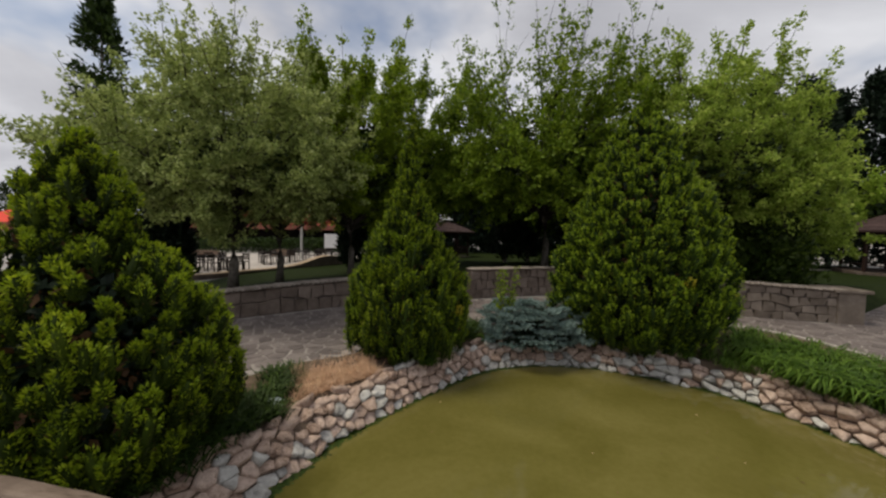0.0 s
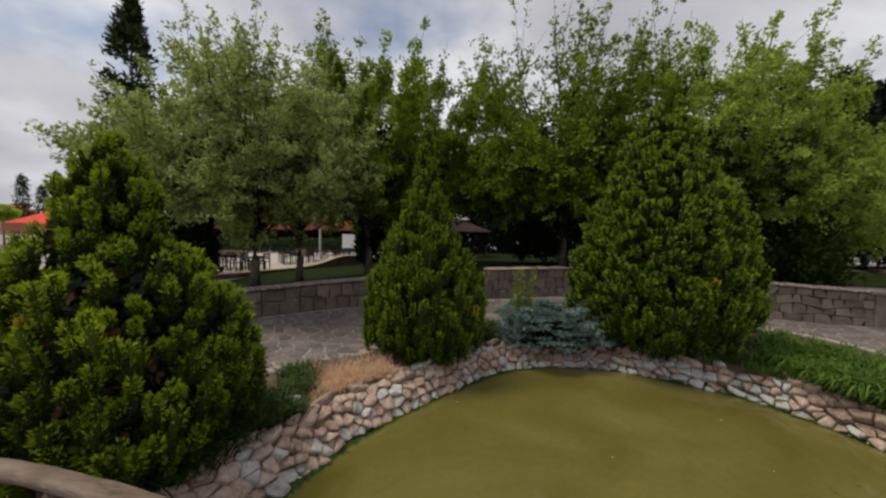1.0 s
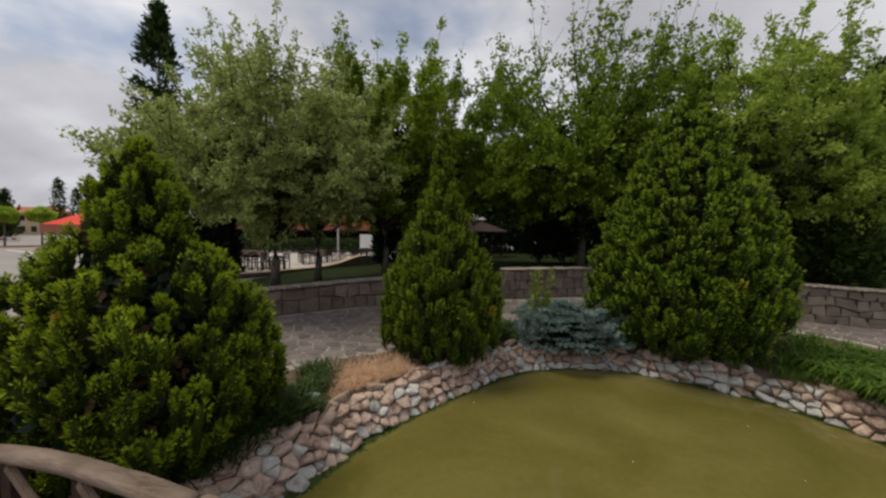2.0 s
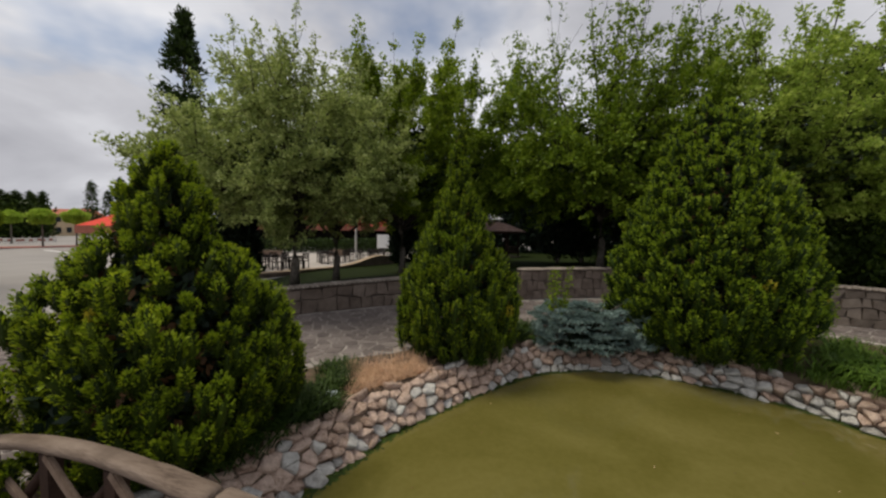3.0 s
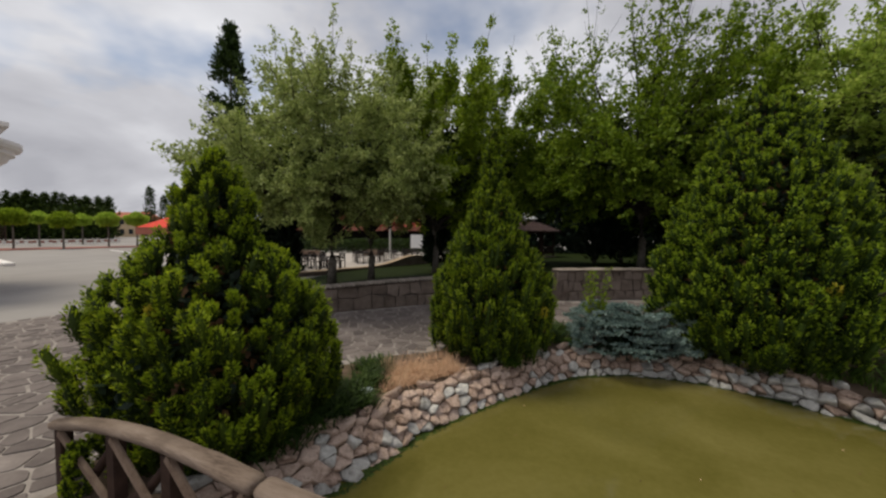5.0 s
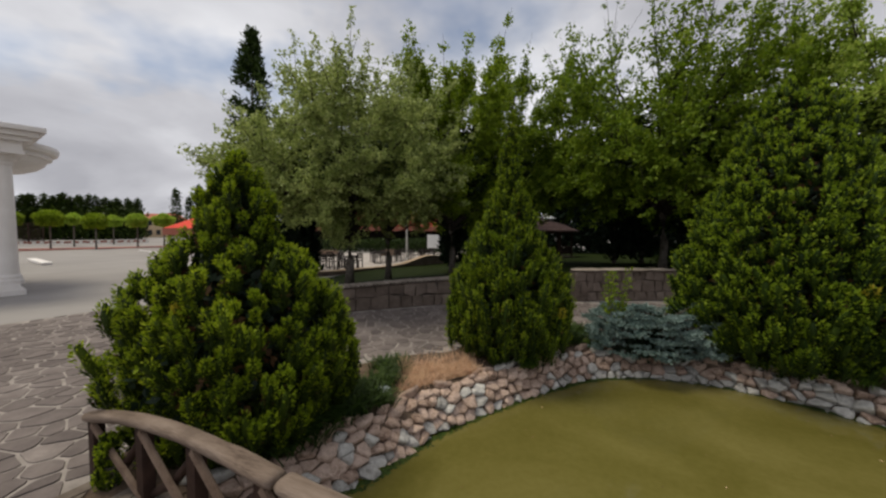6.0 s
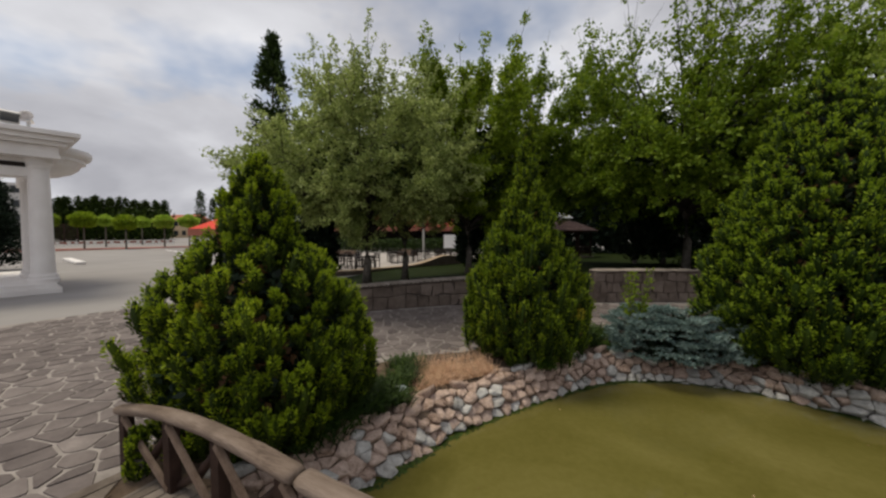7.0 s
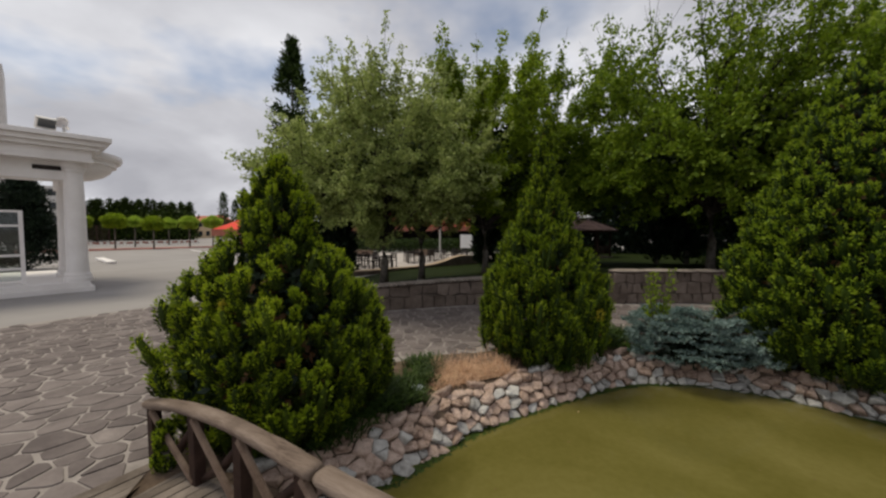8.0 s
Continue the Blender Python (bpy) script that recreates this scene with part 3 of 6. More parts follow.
def blue_spruce(at):
    """Tiers of short flat sprays over a low dome."""
    g = np.random.default_rng(21)
    sp = thing("dwarf_blue_spruce", "low spreading silver-blue dwarf spruce on the pond edge", "evergreen shrub", at)
    bm = bmesh.new()
    P, A = [], []
    for k in range(330):
        a = k * 2.39996 + 0.2 * g.normal()
        v = (k + 0.5) / 330
        el = 1.35 * v ** 0.9
        lump = 1 + 0.12 * math.sin(a * 3 + 1) + 0.08 * math.sin(a * 7 + v * 9)
        ce = math.cos(el) ** 0.55
        c = np.array([math.cos(a) * ce * 1.28 * lump, math.sin(a) * ce * 0.86 * lump, 0.08 + math.sin(el) * 0.74 * lump + 0.05 * g.normal()])
        if k % 5 == 4:
            c *= 0.8
        c[2] = round(c[2] / 0.135) * 0.135 + 0.018 * g.normal()
        c[2] = max(c[2], 0.06)
        heading = np.array([math.cos(a), math.sin(a), 0.1])
        tube(bm, [np.array([0, 0, c[2] * 0.5]), c * [0.6, 0.6, 0.8], c], [0.014, 0.01, 0.004], 4)
        for j in range(11):
            t = g.uniform(-1.5, 1.5)
            d = np.array([heading[0] * math.cos(t) - heading[1] * math.sin(t), heading[0] * math.sin(t) + heading[1] * math.cos(t), 0.10 + 0.10 * g.normal()])
            start = c + np.array([0, 0, 0.012 * g.normal()]) - heading * 0.07
            ln = 0.10 + 0.10 * g.random()
            n = 18
            s = g.random(n)
            P.append(start + d * (s * ln)[:, None])
            A.append(d * 0.9 + g.normal(size=(n, 3)) * 0.5 + np.array([0, 0, 0.3]))
    part("branch_frame", bm, M["bark"], sp)
    P, A = np.concatenate(P), np.concatenate(A)
    leaf_mesh("needles", P, A, 0.042 + 0.02 * g.random(len(P)), 0.019, [M["blue"]], None, sp)
    # near-black inner twigs: the shade between the tiers put into their colour
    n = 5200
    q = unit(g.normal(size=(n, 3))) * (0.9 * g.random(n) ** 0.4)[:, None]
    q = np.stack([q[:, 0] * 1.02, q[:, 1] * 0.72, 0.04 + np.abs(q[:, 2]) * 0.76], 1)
    leaf_mesh("inner_growth", q, g.normal(size=(n, 3)), 0.12, 0.05, [M["fir_and_shade"]], None, sp)
    return sp


blue_spruce((2.17, 8.12, -0.03))


def sapling(at):
    g = np.random.default_rng(31)
    sp = thing("sapling", "slim light-green self-sown sapling growing through the spruce", "sapling", at)
    bm = bmesh.new()
    P, A = [], []
    for k in range(9):
        a = g.random() * math.tau
        top = np.array([math.cos(a) * 0.22, math.sin(a) * 0.18, 0.9 + 0.65 * g.random()])
        top[:2] *= 0.4 + g.random()
        pts = [np.zeros(3), top * [0.4, 0.4, 0.5], top]
        tube(bm, pts, [0.01, 0.007, 0.003], 5)
        s = 0.35 + 0.65 * g.random(46)
        P.append(top * s[:, None] + g.normal(size=(46, 3)) * 0.035)
        A.append(g.normal(size=(46, 3)) + np.array([0, 0, 0.3]))
    part("stem", bm, M["bark"], sp)
    P, A = np.concatenate(P), np.concatenate(A)
    leaf_mesh("leaves", P, A, 0.085, 0.045, [M["green"]], None, sp)


sapling((1.42, 8.05, 0.05))


def blades(name, label, category, spots, n, length, width, mat, droop, seed, spread=0.5):
    """Arching strap leaves or straws in tufts: each leaf a bent strip of three links."""
    g = np.random.default_rng(seed)
    spots = np.asarray(spots, float)
    c = spots[g.integers(0, len(spots), n)] + g.normal(size=(n, 2)) * 0.07
    a = g.random(n) * math.tau
    out = np.stack([np.cos(a), np.sin(a), np.zeros(n)], 1)
    L = length * (0.55 + 0.6 * g.random(n))
    up = np.array([0, 0, 1.0])
    p0 = np.concatenate([c, np.full((n, 1), 0.03)], 1)
    side = np.stack([-np.sin(a), np.cos(a), np.zeros(n)], 1) * (width * (0.7 + 0.6 * g.random(n)) / 2)[:, None]
    rows = []
    for u, w in ((0, 0.8), (0.4, 1.0), (0.75, 0.75), (1.0, 0.08)):
        q = p0 + out * (L * spread * u)[:, None] + up * (L * (u - droop * u ** 2.4))[:, None]
        rows += [q - side * w, q + side * w]
    v = np.stack(rows, 1).reshape(-1, 3)
    faces = (np.array([[0, 1, 3, 2], [2, 3, 5, 4], [4, 5, 7, 6]])[None] + 8 * np.arange(n)[:, None, None]).reshape(-1, 4)
    me = bpy.data.meshes.new(name)
    me.vertices.add(len(v))
    me.vertices.foreach_set("co", v.astype(np.float32).ravel())
    me.loops.add(faces.size)
    me.loops.foreach_set("vertex_index", faces.astype(np.int32).ravel())
    me.polygons.add(len(faces))
    me.polygons.foreach_set("loop_start", np.arange(0, faces.size, 4, dtype=np.int32))
    me.materials.append(mat)
    me.update(calc_edges=True)
    return tagged(new(name, me), label, category, kind="stuff")


def between(u_lo, u_hi, v_lo, v_hi, n, seed):
    """Places on the bed: u along the bank from the bridge to the near right, v from the stones out to the paving."""
    g = np.random.default_rng(seed)
    inner = spline(SHORE, 0.3)
    res = []
    for _ in range(n):
        u, v = u_lo + (u_hi - u_lo) * g.random(), v_lo + (v_hi - v_lo) * g.random()
        p = inner[int(u * (len(inner) - 1))]
        p = p + outward(p) * 0.45
        q = bed_out[int(u * (len(bed_out) - 1))]
        res.append(p * (1 - v) + q * v)
    return res


blades("lily_foliage", "lush arching green daylily leaves along the bank", "plants", between(0.70, 0.98, 0.03, 0.66, 150, 3) + between(0.72, 0.98, -0.02, 0.12, 90, 33), 6200, 0.88, 0.025, M["blade"], 0.82, 5, 0.62)
blades("short_grass", "short green grass between shrubs and paving", "grass", between(0.62, 0.98, 0.02, 0.97, 240, 4) + between(0.6, 0.8, -0.06, 0.1, 110, 34), 7500, 0.24, 0.01, M["blade"], 0.4, 6)


def quad_spots(a, b, c, d, n, seed):
    g = random.Random(seed)
    res = []
    for _ in range(n):
        u, v = g.random(), g.random()
        res.append(tuple((1 - u) * (1 - v) * a[k] + u * (1 - v) * b[k] + u * v * c[k] + (1 - u) * v * d[k] for k in range(2)))
    return res


def straw_patch():
    bm = bmesh.new()
    a, b, c, d = (np.array(p) for p in ((-2.0, 4.85), (-0.98, 5.98), (-1.3, 6.6), (-2.3, 5.75)))
    n = 14
    rows = []
    for i in range(n + 1):
        row = []
        for j in range(n + 1):
            u, v = i / n, j / n
            p = (1 - u) * (1 - v) * a + u * (1 - v) * b + u * v * c + (1 - u) * v * d
            p = p + 0.10 * np.array([noise.noise((p[0] * 2, p[1] * 2, 3)), noise.noise((p[0] * 2, p[1] * 2, 7))])
            edge = min(u, v, 1 - u, 1 - v) * 6
            row.append(bm.verts.new((*p, 0.035 + 0.09 * min(1, edge) * (0.8 + 0.5 * noise.noise((p[0] * 4, p[1] * 4, 0))))))
        rows.append(row)
    for r0, r1 in zip(rows, rows[1:]):
        for k in range(n):
            bm.faces.new((r0[k], r1[k], r1[k + 1], r0[k + 1]))
    bmesh.ops.recalc_face_normals(bm, faces=bm.faces)
    tagged(part("straw_litter", bm, M["strawmat"], smooth=True), "matted straw litter on the pond bank", "dry grass", kind="stuff")


straw_patch()
blades("dry_grass", "dried straw-coloured grass on the pond bank", "dry grass", quad_spots((-1.98, 4.95), (-1.05, 6.0), (-1.3, 6.5), (-2.2, 5.75), 120, 1), 5200, 0.17, 0.008, M["straw"], 0.55, 7, 0.85)
blades("weeds", "dark green weeds beside the dry grass", "plants", quad_spots((-2.3, 4.4), (-2.1, 4.9), (-2.35, 6.0), (-2.75, 5.4), 36, 2), 1100, 0.36, 0.018, M["cyp_old"], 0.5, 8, 0.6)
blades("weeds", "low dark green weeds under the thuja by the stones", "plants", quad_spots((-2.95, 3.0), (-2.42, 3.3), (-2.02, 4.5), (-2.6, 5.0), 60, 12), 1900, 0.34, 0.022, M["cyp_old"], 0.55, 18, 0.75)
blades("weeds", "dark ground cover between thuja and spruce", "plants", quad_spots((0.1, 7.35), (0.95, 7.95), (1.0, 9.0), (-0.2, 8.5), 60, 13), 1500, 0.5, 0.024, M["cyp_old"], 0.55, 19, 0.6)
blades("straw_stalks", "tall dry grass stalks standing on the pond bank", "dry grass", quad_spots((-1.95, 5.0), (-1.05, 6.0), (-1.3, 6.5), (-2.25, 5.75), 60, 5), 380, 0.36, 0.006, M["straw"], 0.25, 17, 0.4)
blades("weeds", "small green weeds among the edging stones", "plants", [(-0.25, 6.45), (-0.2, 6.5), (0.9, 8.0), (1.0, 7.95), (3.2, 8.3), (3.0, 8.2)], 420, 0.2, 0.03, M["blade"], 0.5, 9, 0.7)


# ================= trees =================
def tree(name, label, at, height, radius, clear, mat, leaves, leaf, seed, limbs=16, trunk=0.16, spiky=0.5, flat=1.0, centre=0.55, fork=0.25, twigs=16, droop=0.0, lean=(0, 0), thin=0.6, low=()):
    """A broadleaf tree: trunk, rising limbs, twigs, and leaves hung along the twigs in clumps."""
    g = np.random.default_rng(seed)
    t = thing(name, label, "tree", at)
    lean = np.array([*lean, 0.0])
    bm = bmesh.new()
    fork_z = height * fork
    tp = [np.array([0, 0, -0.1]), np.array([0.03, 0.02, fork_z * 0.5]), np.array([-0.04, 0.05, fork_z]), np.array([0.05, 0, height * 0.55]) + lean * 0.4, np.array([0, 0, height * 0.86]) + lean]
    tube(bm, tp, [trunk * 1.25, trunk, trunk * 0.9, trunk * 0.5, trunk * 0.12], 10)
    part("trunk", bm, M["bark"], t, smooth=True)
    P, A = [], []
    zc, hz = height * centre, height - height * centre
    per = leaves // (limbs * twigs)
    for k in range(limbs + len(low)):
        a = k * 2.39996 + g.normal() * 0.25
        v = (k + 0.5) / limbs
        el = -0.55 + 1.5 * v
        ce = math.cos(el)
        rr = radius * (0.82 + 0.3 * g.random())
        top = zc + (math.sin(el) / 0.813 * hz if el > 0 else math.sin(el) / 0.52 * (zc - clear)) * (0.84 + 0.2 * g.random())
        end = np.array([math.cos(a) * rr * ce, math.sin(a) * rr * ce * flat, top]) + lean * v
        if k >= limbs:
            v, end = 0.3, np.array(low[k - limbs])
            top = end[2]
        st = np.array([0, 0, fork_z + (min(top, height * 0.75) - fork_z) * 0.55 * v]) + lean * v * 0.4
        mid = st * 0.5 + end * 0.5 + np.array([0, 0, 0.10 * radius - droop * 0.1]) + g.normal(size=3) * 0.12 * radius
        us = np.linspace(0, 1, 7)
        bm = bmesh.new()
        pts = [(1 - u) ** 2 * st + 2 * u * (1 - u) * mid + u * u * end for u in us]
        tube(bm, pts, list(np.interp(us, [0, 1], [trunk * 0.42, 0.012])), 6)
        for j in range(twigs):
            u = 0.28 + 0.72 * math.sqrt(g.random())
            p = (1 - u) ** 2 * st + 2 * u * (1 - u) * mid + u * u * end
            d = end - mid
            d /= np.linalg.norm(d)
            dirn = d * 0.7 + g.normal(size=3) * 0.75 + np.array([0, 0, spiky * (0.2 + 0.45 * v) - droop])
            if j < 2:
                p, dirn = end, d * 0.5 + np.array([0, 0, 0.35 + spiky]) + g.normal(size=3) * 0.2
            dirn /= np.linalg.norm(dirn)
            ln = radius * (0.22 + 0.24 * g.random()) * (1 + (spiky * 1.1 * v if j < 2 else 0))
            if k >= limbs:
                ln *= 0.55
            q = p + dirn * ln + np.array([0, 0, -droop * ln * 0.5])
            tube(bm, [p, (p + q) / 2 + g.normal(size=3) * 0.03, q], [0.014, 0.009, 0.004], 3)
            n = int(per * (0.7 + 0.6 * g.random()) * (1.3 - thin * v))
            s = g.random(n) ** 0.8
            # leaves in small bunches along the twig
            nb = max(4, n // 10)
            bun = g.random(nb)
            ib = g.integers(0, nb, n)
            wide = 0.044 * radius * (1.15 - 0.75 * bun) * (0.6 if j < 2 and v > 0.45 else 1.0)
            off = g.normal(size=(nb, 3)) * wide[:, None] * [1.15, 1.15, 0.42]
            pos = p + dirn * (bun[ib] * ln)[:, None] + off[ib] + g.normal(size=(n, 3)) * leaf * 0.55
            P.append(pos)
            A.append(g.normal(size=(n, 3)) * 0.8 + dirn * 0.5 + np.array([0, 0, -0.25]))
        part("limb", bm, M["limb_bark"], t)
    P, A = np.concatenate(P), np.concatenate(A)
    sz = leaf * (0.65 + 0.7 * g.random(len(P)))
    leaf_mesh("crown", P, A, sz, sz * 0.66, [mat], None, t, 0.12, level=0.9)
    # the heart of the crown: large dark leaves that put shade inside it
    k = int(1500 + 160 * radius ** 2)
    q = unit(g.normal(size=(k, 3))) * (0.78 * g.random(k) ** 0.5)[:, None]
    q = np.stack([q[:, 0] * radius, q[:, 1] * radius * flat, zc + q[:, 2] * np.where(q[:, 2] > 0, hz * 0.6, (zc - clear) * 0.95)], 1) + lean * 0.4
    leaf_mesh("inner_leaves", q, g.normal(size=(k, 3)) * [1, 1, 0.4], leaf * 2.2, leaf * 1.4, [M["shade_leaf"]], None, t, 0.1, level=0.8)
    return t


# long low boughs of the silver tree: one out over the plaza, one hanging by its trunk
LOW_LIMBS = ((-3.1, -2.8, 3.75), (0.2, -1.3, 1.8))
tree("silver_leaf_tree", "wide tree with pale silvery-green leaves behind the wall", (-6.5, 11.5, 0.6), 6.8, 3.2, 2.8, M["silver"], 100000, 0.088, 41, 46, 0.15, 0.2, 1.0, 0.5, 0.2, 18, 0.12, low=LOW_LIMBS, thin=0.25)
tree("silver_leaf_tree", "second silvery-leaved tree close behind the first", (-6.0, 13.7, 0.5), 7.3, 2.5, 3.0, M["silver"], 48000, 0.09, 42, 28, 0.13, 0.4, 1.0, 0.55, 0.2, 16, 0.0, thin=0.2)
tree("maple_tree", "upright bright-green maple behind the slender thuja", (-3.8, 15.5, 0.6), 8.7, 2.7, 2.4, M["green"], 70000, 0.122, 43, 36, 0.13, 1.1, 1.0, 0.48, 0.2, 16, thin=0.35)
tree("maple_tree", "large spreading green maple with open upright shoots", (5.0, 17.6, 0.8), 9.3, 4.6, 3.1, M["green2"], 122000, 0.145, 44, 60, 0.165, 0.95, 1.0, 0.48, 0.24, 18, thin=1.0)
tree("pale_leaf_tree", "pale-green leafy tree behind the cypress bush", (9.6, 13.6, 0.8), 7.8, 3.0, 1.9, M["pale"], 58000, 0.105, 45, 38, 0.14, 0.3, 1.0, 0.52, 0.2, 16, thin=0.35)
tree("pale_leaf_tree", "pale-green tree with feathery drooping branches", (12.0, 14.0, 0.6), 6.0, 2.4, 1.5, M["pale"], 38000, 0.105, 46, 26, 0.12, 0.3, 1.0, 0.5, 0.2, 15, 0.2, thin=0.4)
tree("maple_tree", "green maple standing further back on the lawn", (-12.2, 15.8, 0.1), 8.0, 1.3, 3.0, M["green2"], 14000, 0.13, 47, 16, 0.1, 0.8, 1.0, 0.55, 0.2, 12)
tree("maple_tree", "leafy green maple in the second row of trees", (-1.2, 21.6, 0.3), 10.6, 3.8, 4.0, M["green2"], 42000, 0.15, 48, 30, 0.16, 0.4, 1.0, 0.5, 0.22, 15)
for k, (x, y, h, r) in enumerate(((-4.5, 28.0, 6.8, 3.2), (9.5, 25.5, 7.6, 3.8), (14.5, 22.5, 7.0, 3.0))):
    tree("linden_tree", "shaded dark-green tree in the back row", (x, y, 0.1), h, r, 2.4, M["green2"], 10000, 0.3, 170 + k, 22, 0.14, 0.2, 1.0, 0.5, 0.2, 12)


def conifer(name, label, at, height, radius, n, mat, leaf, seed, columnar=0.0, clear=0.04):
    """A dark conifer: tiers of drooping boughs round a straight stem."""
    g = np.random.default_rng(seed)
    t = thing(name, label, "conifer", at)
    part("trunk", tube(bmesh.new(), [(0, 0, -0.1), (0, 0, height * 0.5), (0, 0, height * 0.97)], [0.03 * radius + 0.1, 0.08, 0.01], 8), M["bark"], t)
    boughs = 190
    h = clear + (1 - clear) * g.random(boughs) ** 0.85
    cone = (1 - h) ** 0.85
    col = np.minimum(1, (1 - h) * 5) * (0.75 + 0.25 * np.sin(h * 3.0))
    reach = radius * ((1 - columnar) * cone + columnar * col) * (0.75 + 0.4 * g.random(boughs)) + 0.08
    a = g.random(boughs) * math.tau
    k = n // boughs
    s = g.random((boughs, k)) ** 0.6
    out = np.stack([np.cos(a), np.sin(a), np.zeros(boughs)], 1)
    tilt = 0.25 * (1 - columnar) - 1.0 * columnar
    pos = out[:, None] * (reach[:, None] * s)[..., None] + g.normal(size=(boughs, k, 3)) * (0.07 * radius + 0.04)
    pos[..., 2] += (h * height)[:, None] - tilt * reach[:, None] * s * 0.8
    al = out[:, None] * 0.7 + np.array([0, 0, 0.2 + columnar]) + g.normal(size=pos.shape) * 0.5
    pos[..., 2] = np.clip(pos[..., 2], 0.03, height * 1.02)
    leaf_mesh("crown", pos.reshape(-1, 3), al.reshape(-1, 3), leaf * (0.7 + 0.6 * g.random(boughs * k)), leaf * 0.4, [mat], None, t)
    return t


conifer("cypress_tree", "tall narrow dark cypress rising above the trees", (-15.95, 17.6, 0), 13.3, 1.25, 11000, M["cyp_old"], 0.26, 51, 0.5)
# needle colour of these also holds the shade under the trees
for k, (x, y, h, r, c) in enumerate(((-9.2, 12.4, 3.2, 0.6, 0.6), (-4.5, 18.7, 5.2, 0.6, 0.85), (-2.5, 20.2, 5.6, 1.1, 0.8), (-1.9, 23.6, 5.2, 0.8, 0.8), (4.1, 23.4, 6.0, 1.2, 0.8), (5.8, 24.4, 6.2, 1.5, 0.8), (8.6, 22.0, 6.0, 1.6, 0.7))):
    conifer("columnar_conifer", "dark columnar conifer in the shade of the trees", (x, y, 0.3), h, r, 6000, M["fir_and_shade"], 0.34, 60 + k, c)
conifer("mugo_pine", "bushy dark green pine behind the stone wall", (11.0, 12.7, 0.6), 2.9, 1.6, 12000, M["thuja2_old"], 0.2, 81, 0.35)
for k, (x, y, h, r) in enumerate(((20.2, 21.5, 11.8, 2.7), (24.0, 21.8, 12.6, 3.0), (28.5, 22.5, 12.4, 3.2), (17.0, 24.5, 10.5, 2.8), (32.0, 27.0, 14.5, 3.4), (33.6, 25.6, 13.2, 3.2), (35.2, 24.2, 14.0, 3.4), (37.0, 22.8, 13.0, 3.6))):
    conifer("fir_tree", "tall dark fir at the edge of the park", (x, y + 6, 0), h * 1.12, r, 5400, M["fir_and_shade"], 0.52, 90 + k, 0.1)


# ================= bridge =================
RAIL = spline([(-4.11, 2.40, 0.63), (-3.35, 2.265, 0.77), (-2.63, 2.10, 0.85), (-2.0, 1.93, 0.885), (-1.55, 1.80, 0.905), (-0.97, 1.64, 0.925), (-0.3, 1.48, 0.94), (0.6, 1.28, 0.94)], 0.06)
bridge_dir = unit(np.array([2.9, -0.62, 0.0]))
bridge_side = np.array([bridge_dir[1], -bridge_dir[0], 0.0])


def rail_at(x):
    return np.array([np.interp(x, RAIL[:, 0], RAIL[:, k]) for k in range(3)])


def deck_z(x):
    return max(0.02, float(rail_at(x)[2]) - 0.67)


def handrail_piece(x0, x1, name, parent, swell=1.0):
    """A hewn log with a flattened round section, slightly uneven along its length."""
    bm = bmesh.new()
    xs = np.arange(x0, x1 + 1e-6, 0.045)
    rings = []
    for k, x in enumerate(xs):
        c = rail_at(x)
        ring = []
        end = 0.86 if k in (0, len(xs) - 1) else 1.0
        for j in range(14):
            a = j * math.tau / 14
            ca, sa = math.cos(a), math.sin(a)
            wob = 1 + 0.10 * noise.noise((x * 3, ca * 1.5, sa * 1.5 + swell)) + 0.05 * noise.noise((x * 9, ca * 4, sa * 4))
            hw = 0.072 * math.copysign(abs(ca) ** 0.75, ca) * wob * swell * end
            hh = 0.044 * math.copysign(abs(sa) ** 0.75, sa) * wob * swell * end
            ring.append(bm.verts.new(Vector(c + bridge_side * hw + np.array([0, 0, hh]))))
        rings.append(ring)
    for a, b in zip(rings, rings[1:]):
        for j in range(14):
            bm.faces.new((a[j], a[(j + 1) % 14], b[(j + 1) % 14], b[j]))
    bm.faces.new(rings[0][::-1])
    bm.faces.new(rings[-1])
    bmesh.ops.recalc_face_normals(bm, faces=bm.faces)
    return part(name, bm, M["railtop"], parent, "weathered grey-brown log handrail", smooth=True)


def beam(bm, a, b, w, d):
    """A squared timber from a to b."""
    a, b = Vector(a), Vector(b)
    q = (b - a).to_track_quat("Z", "Y")
    side = Vector(bridge_side)
    z = (b - a).normalized()
    x = z.cross(side).normalized()
    m = Matrix((x, side, z)).transposed().to_4x4()
    m.translation = (a + b) / 2
    made = bmesh.ops.create_cube(bm, size=1.0)
    bmesh.ops.transform(bm, matrix=m @ Matrix.Diagonal((w, d, (b - a).length, 1)), verts=made["verts"])
    es = list({e for v in made["verts"] for e in v.link_edges})
    bmesh.ops.bevel(bm, geom=es, offset=0.008, segments=2, affect="EDGES")
    return bm


